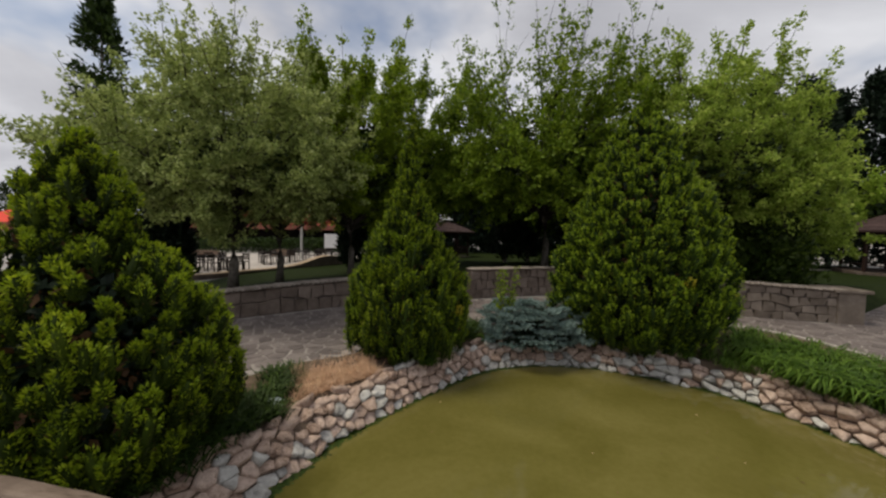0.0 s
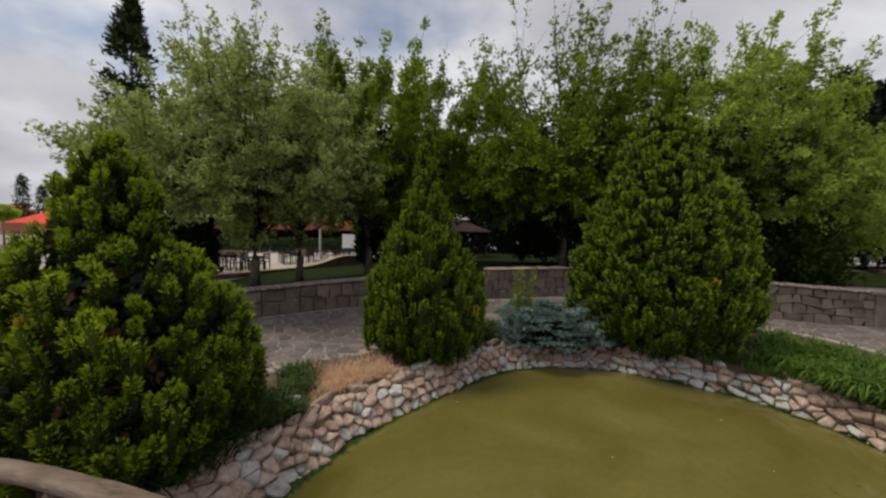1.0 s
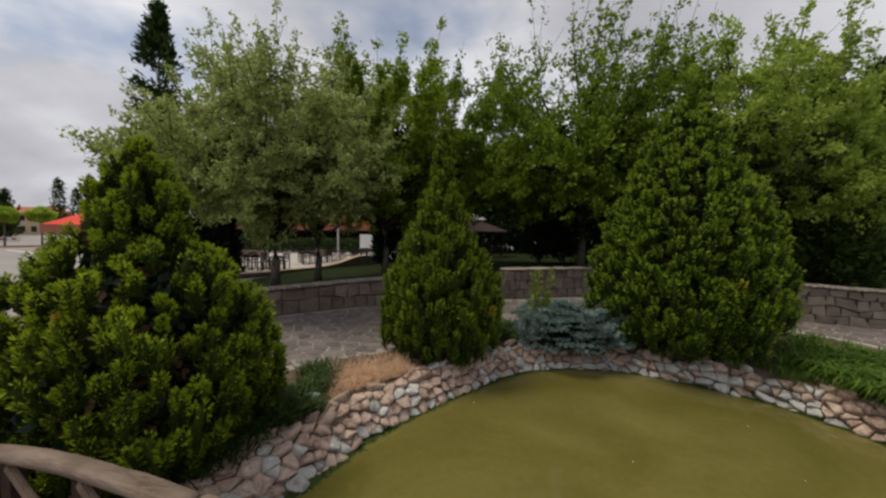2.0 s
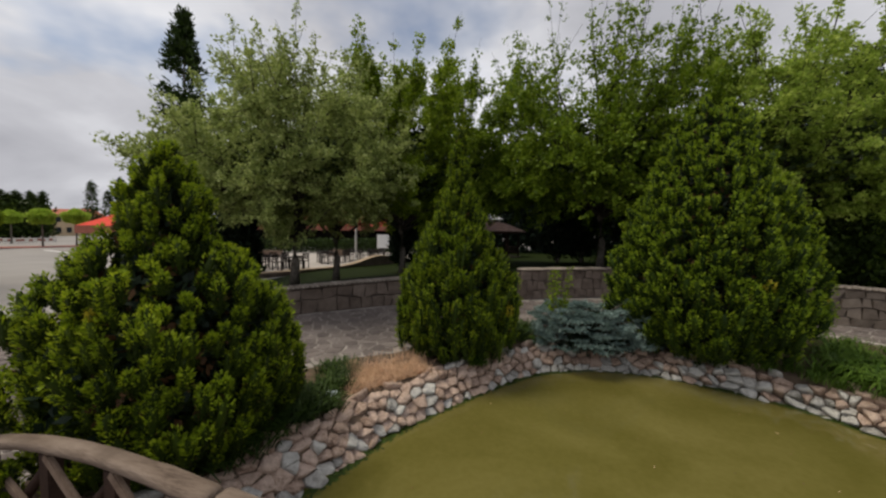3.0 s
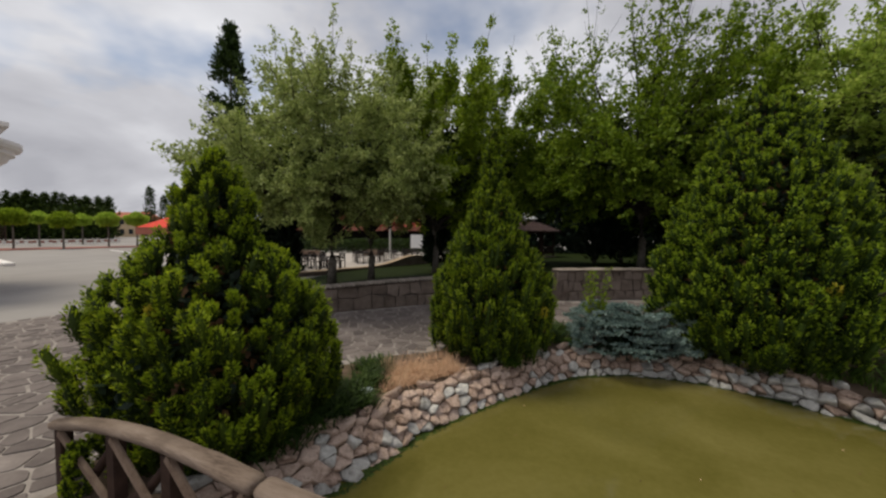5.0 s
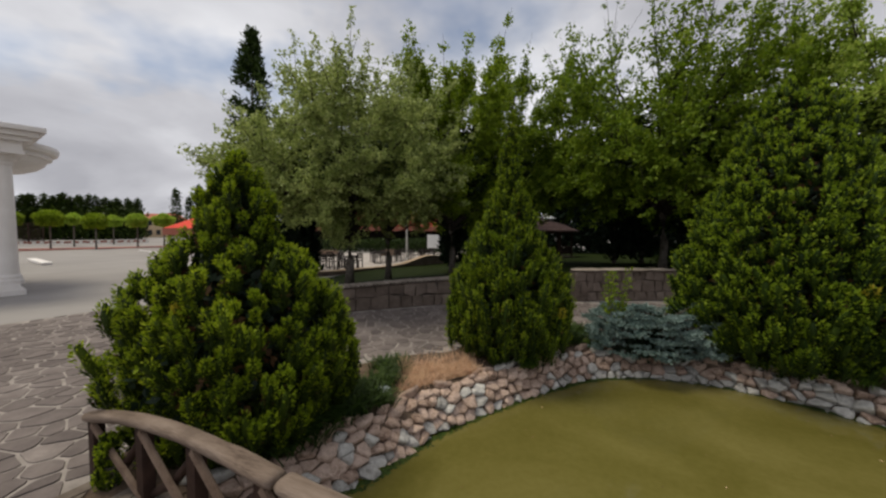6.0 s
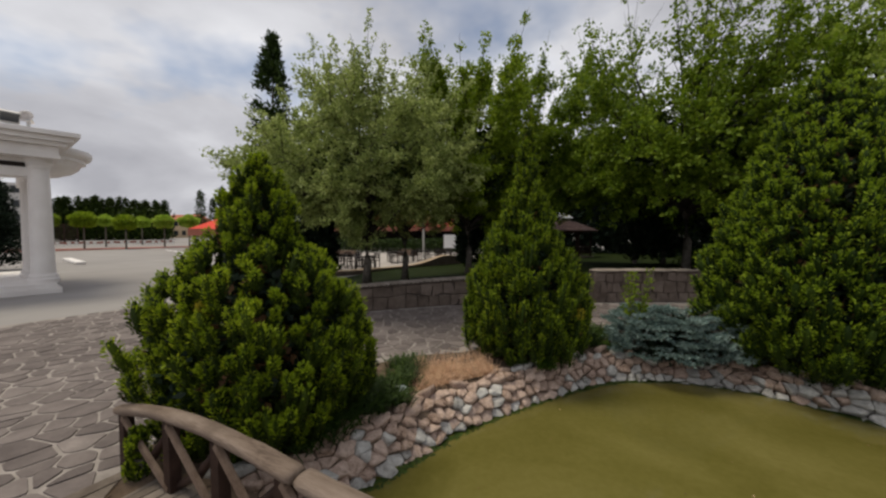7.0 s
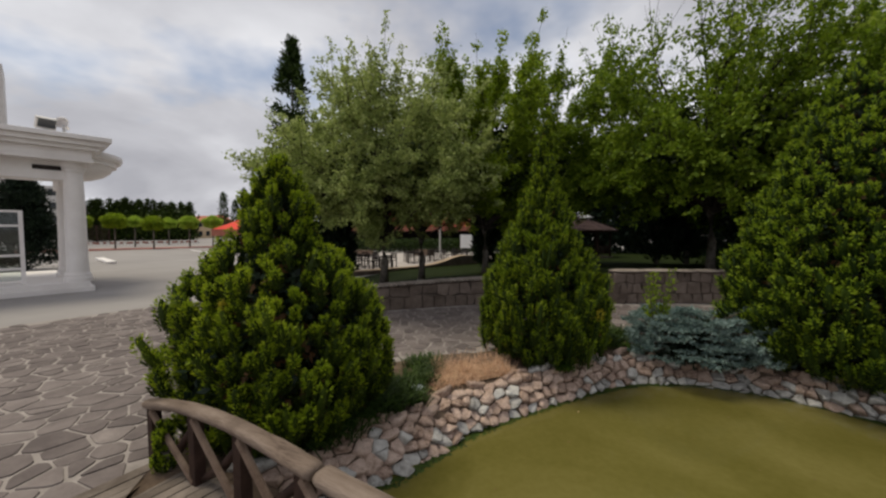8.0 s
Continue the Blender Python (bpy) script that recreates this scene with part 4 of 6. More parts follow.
def bridge():
    br = thing("footbridge", "arched wooden footbridge with weathered handrail and dark posts", "bridge")
    handrail_piece(-4.1, -1.46, "handrail", br)
    handrail_piece(-1.44, 0.6, "handrail", br, 1.10)
    posts = [-3.98, -3.175, -2.41, -1.61, -0.9, -0.2]
    for k, x in enumerate(posts):
        c = rail_at(x)
        part("post", beam(bmesh.new(), (c[0], c[1], deck_z(x) - 0.30), (c[0], c[1], c[2] - 0.045), 0.125, 0.09), M["darkwood"], br)
    for k, (xa, xb) in enumerate(zip(posts, posts[1:])):
        ca, cb = rail_at(xa), rail_at(xb)
        o = bridge_side * 0.03
        lo, hi = deck_z(xb) + 0.02, ca[2] - 0.06
        part("brace", beam(bmesh.new(), np.array([ca[0], ca[1], hi]) + o, np.array([cb[0], cb[1], lo]) + o, 0.075, 0.035), M["palebrace"], br, "worn pale diagonal brace")
        # the second brace is a bent bough
        mid = (ca + cb) / 2
        bm = tube(bmesh.new(), [np.array([ca[0], ca[1], deck_z(xa) + 0.02]) - o, np.array([mid[0], mid[1], (lo + hi) / 2 - 0.09]) - o, np.array([cb[0], cb[1], cb[2] - 0.08]) - o], [0.035, 0.04, 0.032], 10)
        part("brace", bm, M["darkwood"], br, smooth=True)
    # deck boards across the bridge
    x = -4.0
    k = 0
    while x < 1.6:
        c = rail_at(max(-4.05, min(0.6, x)))
        along = x - c[0]
        base = c + bridge_dir * along
        w = 0.135
        zc = deck_z(max(-4.05, min(0.6, x))) - 0.02
        bm = boxed((w, 2.3, 0.045), (0, 0, 0), None, 0.006)
        ang = math.atan2(bridge_dir[1], bridge_dir[0])
        slope = math.atan2(deck_z(min(0.6, x + 0.1)) - deck_z(max(-4.05, x - 0.1)), 0.2)
        bmesh.ops.transform(bm, matrix=Matrix.Translation(base + bridge_side * 1.02 + np.array([0, 0, zc - base[2]])) @ Matrix.Rotation(ang, 4, "Z") @ Matrix.Rotation(-slope, 4, "Y") @ Matrix.Rotation(rnd.uniform(-0.006, 0.006), 4, "Z"), verts=bm.verts)
        part("deck_board", bm, M["plank"], br)
        x += 0.146
    for off in (0.0, 2.0):
        pts = [rail_at(x) + bridge_side * off for x in np.linspace(-4.05, 0.6, 12)]
        bm = bmesh.new()
        for a, b in zip(pts, pts[1:]):
            za, zb = deck_z(a[0] - bridge_side[0] * off) - 0.13, deck_z(b[0] - bridge_side[0] * off) - 0.13
            beam(bm, (a[0], a[1], za), (b[0], b[1], zb), 0.16, 0.08)
        part("bearer", bm, M["darkwood"], br)


bridge()

# ================= terrace, gazebos, pavilions =================
def gazebo(at, r, eave, top, label, turn=0.0, plinth=0.15, lantern=True, railed=True):
    g = thing("gazebo", label, "gazebo", at, turn)
    n = 6
    ang = [k * math.tau / n for k in range(n)]
    part("floor_slab", prism([(r * 0.98 * math.cos(a), r * 0.98 * math.sin(a)) for a in ang], -0.1, plinth), M["wallstone"], g)
    for a in ang:
        x, y = r * 0.86 * math.cos(a), r * 0.86 * math.sin(a)
        part("post", boxed((0.16, 0.16, eave - plinth), (x, y, (eave + plinth) / 2), Matrix.Rotation(a, 3, "Z"), 0.015), M["darkwood"], g)
    for k, a in enumerate(ang):
        if k == 4:
            continue
        b = ang[(k + 1) % n]
        p, q = Vector((r * 0.86 * math.cos(a), r * 0.86 * math.sin(a), 0)), Vector((r * 0.86 * math.cos(b), r * 0.86 * math.sin(b), 0))
        rot = Matrix.Rotation(math.atan2((q - p).y, (q - p).x), 3, "Z")
        bm = bmesh.new()
        box(bm, ((q - p).length, 0.07, 0.08), (p + q) / 2 + Vector((0, 0, plinth + 0.8)), rot)
        box(bm, ((q - p).length, 0.05, 0.06), (p + q) / 2 + Vector((0, 0, plinth + 0.25)), rot)
        for j in range(1, 8):
            box(bm, (0.035, 0.035, 0.55), p.lerp(q, j / 8) + Vector((0, 0, plinth + 0.52)), rot)
        if railed:
            part("railing", bm, M["darkwood"], g)
        else:
            bm.free()
        part("bench_seat", box(bmesh.new(), ((q - p).length * 0.8, 0.36, 0.05), ((p + q) / 2) * 0.84 + Vector((0, 0, plinth + 0.43)), rot), M["darkwood"], g)
        part("eave_beam", box(bmesh.new(), ((q - p).length, 0.10, 0.22), (p + q) / 2 + Vector((0, 0, eave - 0.1)), rot), M["darkwood"], g)

    def roof(r0, z0, r1, z1, name):
        for k, a in enumerate(ang):
            b = ang[(k + 1) % n]
            bm = bmesh.new()
            steps = 7
            for s in range(steps):
                u0, u1 = s / steps, (s + 1) / steps
                ra, rb = r0 + (r1 - r0) * u0, r0 + (r1 - r0) * u1
                za, zb = z0 + (z1 - z0) * u0, z0 + (z1 - z0) * u1
                lift = 0.03
                lo = [(ra * math.cos(t), ra * math.sin(t), za - 0.02) for t in (a, b)]
                mid = [(ra * math.cos(t), ra * math.sin(t), za + lift) for t in (a, b)]
                hi = [(rb * math.cos(t), rb * math.sin(t), zb + lift * 0.3) for t in (b, a)]
                v = [bm.verts.new(c) for c in lo + mid + hi]
                bm.faces.new((v[0], v[1], v[3], v[2]))
                bm.faces.new((v[2], v[3], v[4], v[5]))
            part(name, bm, M["gaz_roof"], g)
        bm = prism([(r0 * math.cos(t), r0 * math.sin(t)) for t in ang], z0 - 0.10, z0 - 0.02)
        part("fascia", bm, M["darkwood"], g)

    if lantern:
        roof(r * 1.12, eave + 0.02, 0.5, top - 0.55, "roof_panel")
        part("lantern", prism([(0.48 * math.cos(t), 0.48 * math.sin(t)) for t in ang], top - 0.6, top - 0.35), M["pale_paint"], g)
        part("lantern_roof", lathe([(0.72, top - 0.35), (0.3, top - 0.1), (0.03, top + 0.12)], 6), M["steel"], g, "pale grey lantern cap")
    else:
        roof(r * 1.12, eave + 0.02, 0.08, top, "roof_panel")
    return g


gazebo((0.35, 32.4, 0.1), 2.35, 2.25, 3.65, "dark wooden hexagonal gazebo with a lantern roof", 0.2)
gazebo((30.7, 23.5, 0.1), 3.9, 2.85, 4.5, "brown shingle-roofed hexagonal gazebo beside the lawn", 0.5, 0.2, False, False)


def awning_pavilion(at, turn, w, d, eave, ridge, label, roofing="red_roof", closed=True, drop=0.5):
    """An open pavilion: posts, a sloped red roof with ribs and a hanging trim."""
    p = thing("awning_pavilion", label, "pavilion", at, turn)
    n = max(2, int(w / 3.5))
    for k in range(n + 1):
        for y in (0, d):
            part("post", boxed((0.14, 0.14, eave), (-w / 2 + w * k / n, y, eave / 2), None, 0.01), M["dark"], p)
    bm = bmesh.new()
    prof = [(-0.5, eave), (d * 0.5, ridge), (d + 0.5, eave)]
    # the open tent has hipped ends, the halls with a dark backing have gables
    ends = [w / 2 + 0.5 - (0 if closed or k != 1 else d * 0.45) for k in range(3)]
    a = [bm.verts.new((-x, y, z)) for x, (y, z) in zip(ends, prof)]
    b = [bm.verts.new((x, y, z)) for x, (y, z) in zip(ends, prof)]
    a2 = [bm.verts.new((-x, y, z - 0.08)) for x, (y, z) in zip(ends, prof)]
    b2 = [bm.verts.new((x, y, z - 0.08)) for x, (y, z) in zip(ends, prof)]
    for k in range(2):
        bm.faces.new((a[k], b[k], b[k + 1], a[k + 1]))
        bm.faces.new((a2[k], a2[k + 1], b2[k + 1], b2[k]))
    for top, low in ((a, a2), (b, b2)):
        bm.faces.new(top)
        bm.faces.new(low[::-1])
        bm.faces.new((top[0], low[0], low[2], top[2]))
    bm.faces.new((a[0], a2[0], b2[0], b[0]))
    bm.faces.new((a[2], b[2], b2[2], a2[2]))
    part("roof", bm, M[roofing], p)
    if closed:
        # added dark sheet standing for the shade under the roof
        part("back_wall", boxed((w, 0.15, eave - 0.05), (0, d - 0.3, eave / 2)), M["dark"], p)
    part("hanging_trim", boxed((w + 1.04, 0.05, drop), (0, -0.52, eave - drop / 2 + 0.01)), M["red_trim"], p, "faded red valance")
    part("hanging_trim", boxed((0.05, d + 1.0, drop), (-w / 2 - 0.53, d / 2, eave - drop / 2 + 0.01)), M["red_trim"], p, "faded red valance")
    part("hanging_trim", boxed((0.05, d + 1.0, drop), (w / 2 + 0.53, d / 2, eave - drop / 2 + 0.01)), M["red_trim"], p, "faded red valance")
    return p


awning_pavilion((-19.5, 38.5, 0), 14, 19, 6, 2.75, 4.4, "long red-roofed open cafe pavilion behind the hedge")
awning_pavilion((-9.5, 42.5, 0), 6, 13, 6, 2.75, 4.2, "red-roofed cafe pavilion beyond the terrace")
awning_pavilion((-36.2, 34.8, 0), 50, 10, 6, 2.45, 3.6, "red tent canopy on the far side of the plaza", "red_canvas", False, 0.75)


def hedge(name, label, line, height, depth, n, mat, leaf, seed, ragged=0.1, z0=0.0):
    g = np.random.default_rng(seed)
    ln = spline(line, 0.5)
    h = thing(name, label, "hedge", (0, 0, 0))
    k = g.random(n) * (len(ln) - 1)
    i = k.astype(int)
    p = ln[i] * (1 - (k - i))[:, None] + ln[np.minimum(i + 1, len(ln) - 1)] * (k - i)[:, None]
    top = height * (1 + ragged * (np.sin(k * 1.9) * 0.5 + np.sin(k * 0.77 + 2) * 0.5 + 0.4 * g.random(n)))
    pos = np.concatenate([p + g.normal(size=(n, 2)) * depth * 0.4, (z0 + top * g.random(n) ** 0.85)[:, None]], 1)
    leaf_mesh("foliage", pos, g.normal(size=(n, 3)) + np.array([0, 0, 0.6]), leaf, leaf * 0.55, [mat], None, h)
    bm = bmesh.new()
    for q in ln[::3]:
        tube(bm, [(*q, z0 - 0.05), (q[0] + 0.05, q[1], z0 + height * 0.6)], [0.05, 0.02], 5)
    part("stems", bm, M["bark"], h)
    return h


hedge("hedge", "clipped dark hedge in front of the red pavilions", [(-27, 31), (-20, 34.5), (-14, 36.5), (-6, 38)], 1.4, 1.0, 16000, M["cyp_old"], 0.16, 101, 0.08)
# near-black backdrop: deep shade under the crowns put into a tall hedge
hedge("hedge", "hedge behind the trees, the shade under them in its dark colour", [(-5, 40), (3, 41), (12, 39), (22, 35)], 7.2, 2.0, 24000, M["fir_and_shade"], 0.6, 102, 0.2)
hedge("hedge", "tall dark clipped hedge along the far park edge", [(18, 66), (36, 56), (51, 46), (62, 34)], 9.5, 3.0, 12000, M["fir_and_shade"], 0.5, 103, 0.15)
hedge("hedge", "dense dark shrub belt under the spruce row", [(-98.6, 48), (-96, 51.5), (-91, 57), (-87.3, 62)], 6.2, 2.0, 11000, M["thuja2_old"], 0.8, 106, 0.12)
row_0 = None
row_rnd = random.Random(3)
for k in range(30):
    u = 0.16 + 0.84 * k / 29
    x, y = -101 + 13.1 * u + row_rnd.uniform(-0.8, 0.8), 43.5 + 19.2 * u + row_rnd.uniform(-0.8, 0.8)
    if row_0 is None:
        row_0 = conifer("spruce_tree", "dark spruce in the row beyond the sports court", (x, y, 0), 9.4, 1.6, 1520, M["thuja2_old"], 0.42, 104, 0.0)
        row_0["group"] = "spruces beyond the court"
        tree_k = row_0
    else:
        tree_k = copy_thing(row_0, pose(x, y, 0, 0, 0, row_rnd.uniform(0, 360)))
    tree_k.scale = (row_rnd.uniform(0.9, 1.3),) * 2 + (row_rnd.uniform(0.84, 1.0),)
hedge("hedge", "low leafy shrubs on the lawn under the maple", [(6.5, 21), (8.0, 22.2), (10, 22.5)], 1.2, 1.2, 5000, M["cyp_old"], 0.18, 105, 0.2)


def terrace():
    """Pale cafe terrace with its wavy-topped low wall."""
    bm = prism([(-18.5, 17.0), (-14.5, 14.8), (-10.8, 17.0), (-9.2, 21.0), (-6.4, 25.6), (-4.5, 32.5), (-7, 36), (-14, 35), (-21, 31.5)], -0.05, 0.035)
    tagged(part("terrace", bm, M["pale_terrace"]), "pale paved cafe terrace under the trees", "terrace", kind="structure")
    line = spline([(-14.5, 14.6), (-12.2, 15.4), (-10.7, 17.0), (-10.0, 19.2), (-9.1, 21.2), (-7.6, 23.6), (-6.3, 25.6), (-5.2, 28)], 0.3)
    n = len(line)
    nor = np.gradient(line, axis=0)
    nor = unit(np.stack([-nor[:, 1], nor[:, 0]], 1))
    s = np.linspace(0, 1, n)
    top = 0.14 + 0.05 * np.sin(s * 9) + 0.46 * np.exp(-((s - 0.72) / 0.10) ** 2)
    w = tagged(new("wavy_wall", None), "low terrace wall with a wavy tan stone coping", "low wall", kind="structure")
    for name, half, lo, hi, mat in (("wall_body", 0.16, None, 0.0, M["wallstone"]), ("coping", 0.23, 0.0, 0.07, M["tan"])):
        bm = bmesh.new()
        rows = []
        for off, edge in ((-half, lo), (-half, hi), (half, hi), (half, lo)):
            rows.append([bm.verts.new((*(line[k] + nor[k] * off), -0.03 if edge is None else top[k] + edge)) for k in range(n)])
        for a, b in zip(rows, rows[1:] + rows[:1]):
            for k in range(n - 1):
                bm.faces.new((a[k], a[k + 1], b[k + 1], b[k]))
        bm.faces.new([r[0] for r in rows])
        bm.faces.new([r[-1] for r in rows])
        bmesh.ops.recalc_face_normals(bm, faces=bm.faces)
        part(name, bm, mat, w)


terrace()


def cafe_table(at, turn):
    t = thing("cafe_table", "dark slatted wooden cafe table on the pale terrace", "table", at, turn, "cafe tables")
    for k in range(6):
        part("slat", boxed((1.3, 0.12, 0.035), (0, -0.34 + 0.136 * k, 0.74), None, 0.006), M["dark"], t)
    for sx in (-0.5, 0.5):
        for sy in (-0.3, 0.3):
            part("leg", boxed((0.06, 0.06, 0.72), (sx, sy, 0.36)), M["dark"], t)
    return t


def cafe_chair(at, turn):
    c = thing("cafe_chair", "dark wooden cafe chair with a slatted back", "chair", at, turn, "cafe chairs")
    part("seat", boxed((0.44, 0.44, 0.04), (0, 0, 0.45), None, 0.008), M["dark"], c)
    for sx in (-0.19, 0.19):
        part("leg", boxed((0.045, 0.045, 0.44), (sx, -0.19, 0.22)), M["dark"], c)
        part("leg", boxed((0.045, 0.045, 0.9), (sx, 0.19, 0.45)), M["dark"], c)
    for k in range(3):
        part("back_slat", boxed((0.36, 0.025, 0.08), (0, 0.19, 0.6 + 0.12 * k)), M["dark"], c)
    return c


table_0, chair_0 = None, None
for x, y, a in ((-12.7, 20.4, 20), (-13.6, 18.2, 60), (-11.2, 24.2, 35), (-10.2, 26.4, 10), (-8.7, 27.6, 25), (-11.2, 19.6, 75)):
    m = pose(x, y, 0.035, 0, 0, a)
    table_0 = copy_thing(table_0, m) if table_0 else cafe_table((x, y, 0.035), a)
    for dx, dy, r in ((-0.35, 0.72, 0), (0.38, 0.7, 8), (-0.3, -0.72, 180), (0.95, 0.05, -90)):
        q = m @ pose(dx, dy, 0, 0, 0, r + rnd.uniform(-15, 15))
        chair_0 = copy_thing(chair_0, q) if chair_0 else cafe_chair(tuple(q.translation), math.degrees(q.to_euler().z))


def lamp_post(at):
    p = thing("lamp_post", "plain pale grey metal pole on the terrace", "pole", at)
    part("pole", lathe([(0.09, 0), (0.085, 0.3), (0.075, 3.6), (0.06, 5.5)], 12), M["pale_paint"], p, smooth=True)
    part("base_plate", lathe([(0.18, 0), (0.18, 0.05), (0.1, 0.08)], 12), M["pale_paint"], p)


lamp_post((-10.6, 28.0, 0.03))


def notice_board(at, turn):
    b = thing("notice_board", "blank white notice board on two posts", "sign", at, turn)
    part("panel", boxed((1.75, 0.05, 1.25), (0, 0, 1.28), None, 0.01), M["board"], b)
    for x in (-0.82, 0.82):
        part("post", boxed((0.07, 0.06, 1.95), (x, 0.05, 0.97)), M["pale_paint"], b)


notice_board((-9.6, 33.2, 0.03), 12)


def planter(at, turn):
    p = thing("planter_box", "brown wooden planter box on the terrace", "planter", at, turn)
    for k in range(3):
        part("board", boxed((1.8, 0.6, 0.15), (0, 0, 0.09 + 0.165 * k), None, 0.01), M["palebrace"], p)
    part("soil_fill", boxed((1.7, 0.5, 0.03), (0, 0, 0.5)), M["soil"], p)


planter((-18.2, 28.5, 0.03), 15)
planter((-13.5, 31.5, 0.03), 15)


# ================= white portico =================
def portico():
    """White entrance hall: stepped plinth, square-cut columns, a moulded cornice with a rounded bay."""
    ang = math.degrees(math.atan2(2.2, 0.84))
    p = thing("white_portico", "white neoclassical entrance portico with columns and moulded cornice", "building", (-17.95, 8.79, 0), ang - 180)
    # local x runs along the front, away from the corner; local y runs inwards (behind)
    L, D = 9.0, 7.0
    s = -1
    for k, (o, z0, z1) in enumerate(((0.0, -0.02, 0.18), (0.12, 0.18, 0.36))):
        part("plinth", boxed((L - o, D, z1 - z0), (L / 2 + o / 2, s * (D / 2 + o), (z0 + z1) / 2), None, 0.015), M["white"], p)
    prof = [(0.44, 0.36), (0.44, 0.5), (0.40, 0.56), (0.40, 0.64), (0.345, 0.72), (0.325, 1.2), (0.31, 3.4), (0.285, 4.6), (0.32, 4.66), (0.32, 4.74), (0.40, 4.84), (0.40, 5.0)]
    for x, y in ((0.42, 0.62), (0.5, 3.2), (7.6, 0.62), (7.6, 6.4)):
        bm = lathe(prof, 28)
        bmesh.ops.translate(bm, verts=bm.verts, vec=(x, s * y, 0))
        part("column", bm, M["white"], p, smooth=False)
    # beams under the cornice, set back behind the columns' faces
    part("beam", boxed((L - 0.3, 0.45, 0.68), (L / 2 + 0.15, s * 0.72, 4.66), None, 0.01), M["white"], p)
    part("beam", boxed((0.45, D - 1.2, 0.68), (0.52, s * (D / 2 + 0.36), 4.66), None, 0.01), M["white"], p)
    bands = ((0.08, 5.0, 5.12), (0.04, 5.12, 5.45), (0.25, 5.45, 5.6), (0.42, 5.6, 5.78), (0.58, 5.78, 5.95))
    for o, z0, z1 in bands:
        part("cornice", boxed((L + o, D + 2 * o, z1 - z0), (L / 2 - o / 2 - 0.05, s * (D / 2), (z0 + z1) / 2), None, 0.02), M["white"], p)
    bm = lathe([(1.6, 4.66), (2.1, 4.72), (2.45, 4.86), (2.68, 5.06), (2.78, 5.26), (2.90, 5.28), (2.90, 5.44), (3.06, 5.48), (3.12, 5.6), (3.12, 5.74), (2.2, 5.77)], 48)
    bmesh.ops.translate(bm, verts=bm.verts, vec=(1.6, s * 3.9, 0))
    part("rounded_bay", bm, M["white"], p)
    part("vent_grille", boxed((0.75, 0.03, 0.16), (1.12, s * 0.48, 4.74)), M["dark"], p, "dark slotted vent")
    # white-framed glazed door screen on the plinth
    door = part("door_frame", boxed((0.12, 0.1, 2.75), (1.85, s * 0.9, 1.74)), M["white"], p)
    for x in (3.05, 4.25):
        part("door_frame", boxed((0.1, 0.1, 2.75), (x, s * 0.9, 1.74)), M["white"], p)
    for z in (0.48, 0.95, 1.45, 2.55, 3.08):
        part("door_rail", boxed((2.4, 0.08, 0.08), (3.05, s * 0.9, z)), M["white"], door)
    for x in (2.45, 3.65):
        g = part("glass_pane", boxed((1.1, 0.012, 2.6), (x, s * 0.9, 1.76)), M["glass"], door)
        g.visible_shadow = False
    return p, ang - 180


hall, hall_turn = portico()
hall_m = pose(-17.95, 8.79, 0, 0, 0, hall_turn)


def flood_lamp(m):
    f = thing("flood_lamp", "grey metal floodlight on the portico roof", "floodlight")
    f.matrix_basis = m
    part("housing", boxed((0.56, 0.18, 0.42), (0, 0, 0.36), Matrix.Rotation(-0.5, 3, "X"), 0.03), M["pale_paint"], f)
    part("lens", boxed((0.46, 0.02, 0.3), (0, 0.11, 0.33), Matrix.Rotation(-0.5, 3, "X")), M["window_dark"], f, "dark glass lens")
    part("bracket", boxed((0.1, 0.1, 0.35), (0, -0.05, 0.17)), M["steel"], f)


flood_lamp(hall_m @ pose(1.1, -0.1, 5.95, 0, 0, 15))


def horn(m):
    h = thing("horn_loudspeaker", "white horn loudspeaker on the portico roof", "loudspeaker")
    h.matrix_basis = m
    bm = lathe([(0.05, -0.28), (0.07, -0.16), (0.09, 0.0), (0.15, 0.14), (0.22, 0.21), (0.205, 0.21), (0.08, 0.02)], 20)
    bmesh.ops.transform(bm, matrix=Matrix.Translation((0, 0, 0.4)) @ Matrix.Rotation(radians(-75), 4, "X"), verts=bm.verts)
    part("bell", bm, M["white"], h, smooth=True)
    part("stand", boxed((0.08, 0.08, 0.4), (0, 0, 0.2)), M["steel"], h)


horn(hall_m @ pose(0.62, -0.2, 5.95, 0, 0, -25))
conifer("columnar_conifer", "large dark clipped conifer behind the portico", (-30.85, 11.75, 0), 5.6, 1.75, 15000, M["fir_and_shade"], 0.24, 121, 0.3)


def far_block(name, label, at, turn, w, d, h, wall, floors, cols, roof=None):
    b = thing(name, label, "building", at, turn)
    part("wall", boxed((w, d, h), (0, 0, h / 2)), wall, b)
    for f in range(floors):
        for c in range(cols):
            part("window", boxed((w / cols * 0.5, 0.1, h / floors * 0.5), (-w / 2 + w * (c + 0.5) / cols, -d / 2 - 0.02, h * (f + 0.55) / floors)), M["window_dark"], b)
    if roof:
        bm = bmesh.new()
        vs = [bm.verts.new(c) for c in ((-w / 2 - .6, -d / 2 - .6, h), (w / 2 + .6, -d / 2 - .6, h), (w / 2 + .6, d / 2 + .6, h), (-w / 2 - .6, d / 2 + .6, h), (-w / 4, 0, h + roof), (w / 4, 0, h + roof))]
        for f in ((0, 1, 5, 4), (1, 2, 5), (2, 3, 4, 5), (3, 0, 4), (3, 2, 1, 0)):
            bm.faces.new([vs[k] for k in f])
        part("roof", bm, M["tile"], b)
    return b


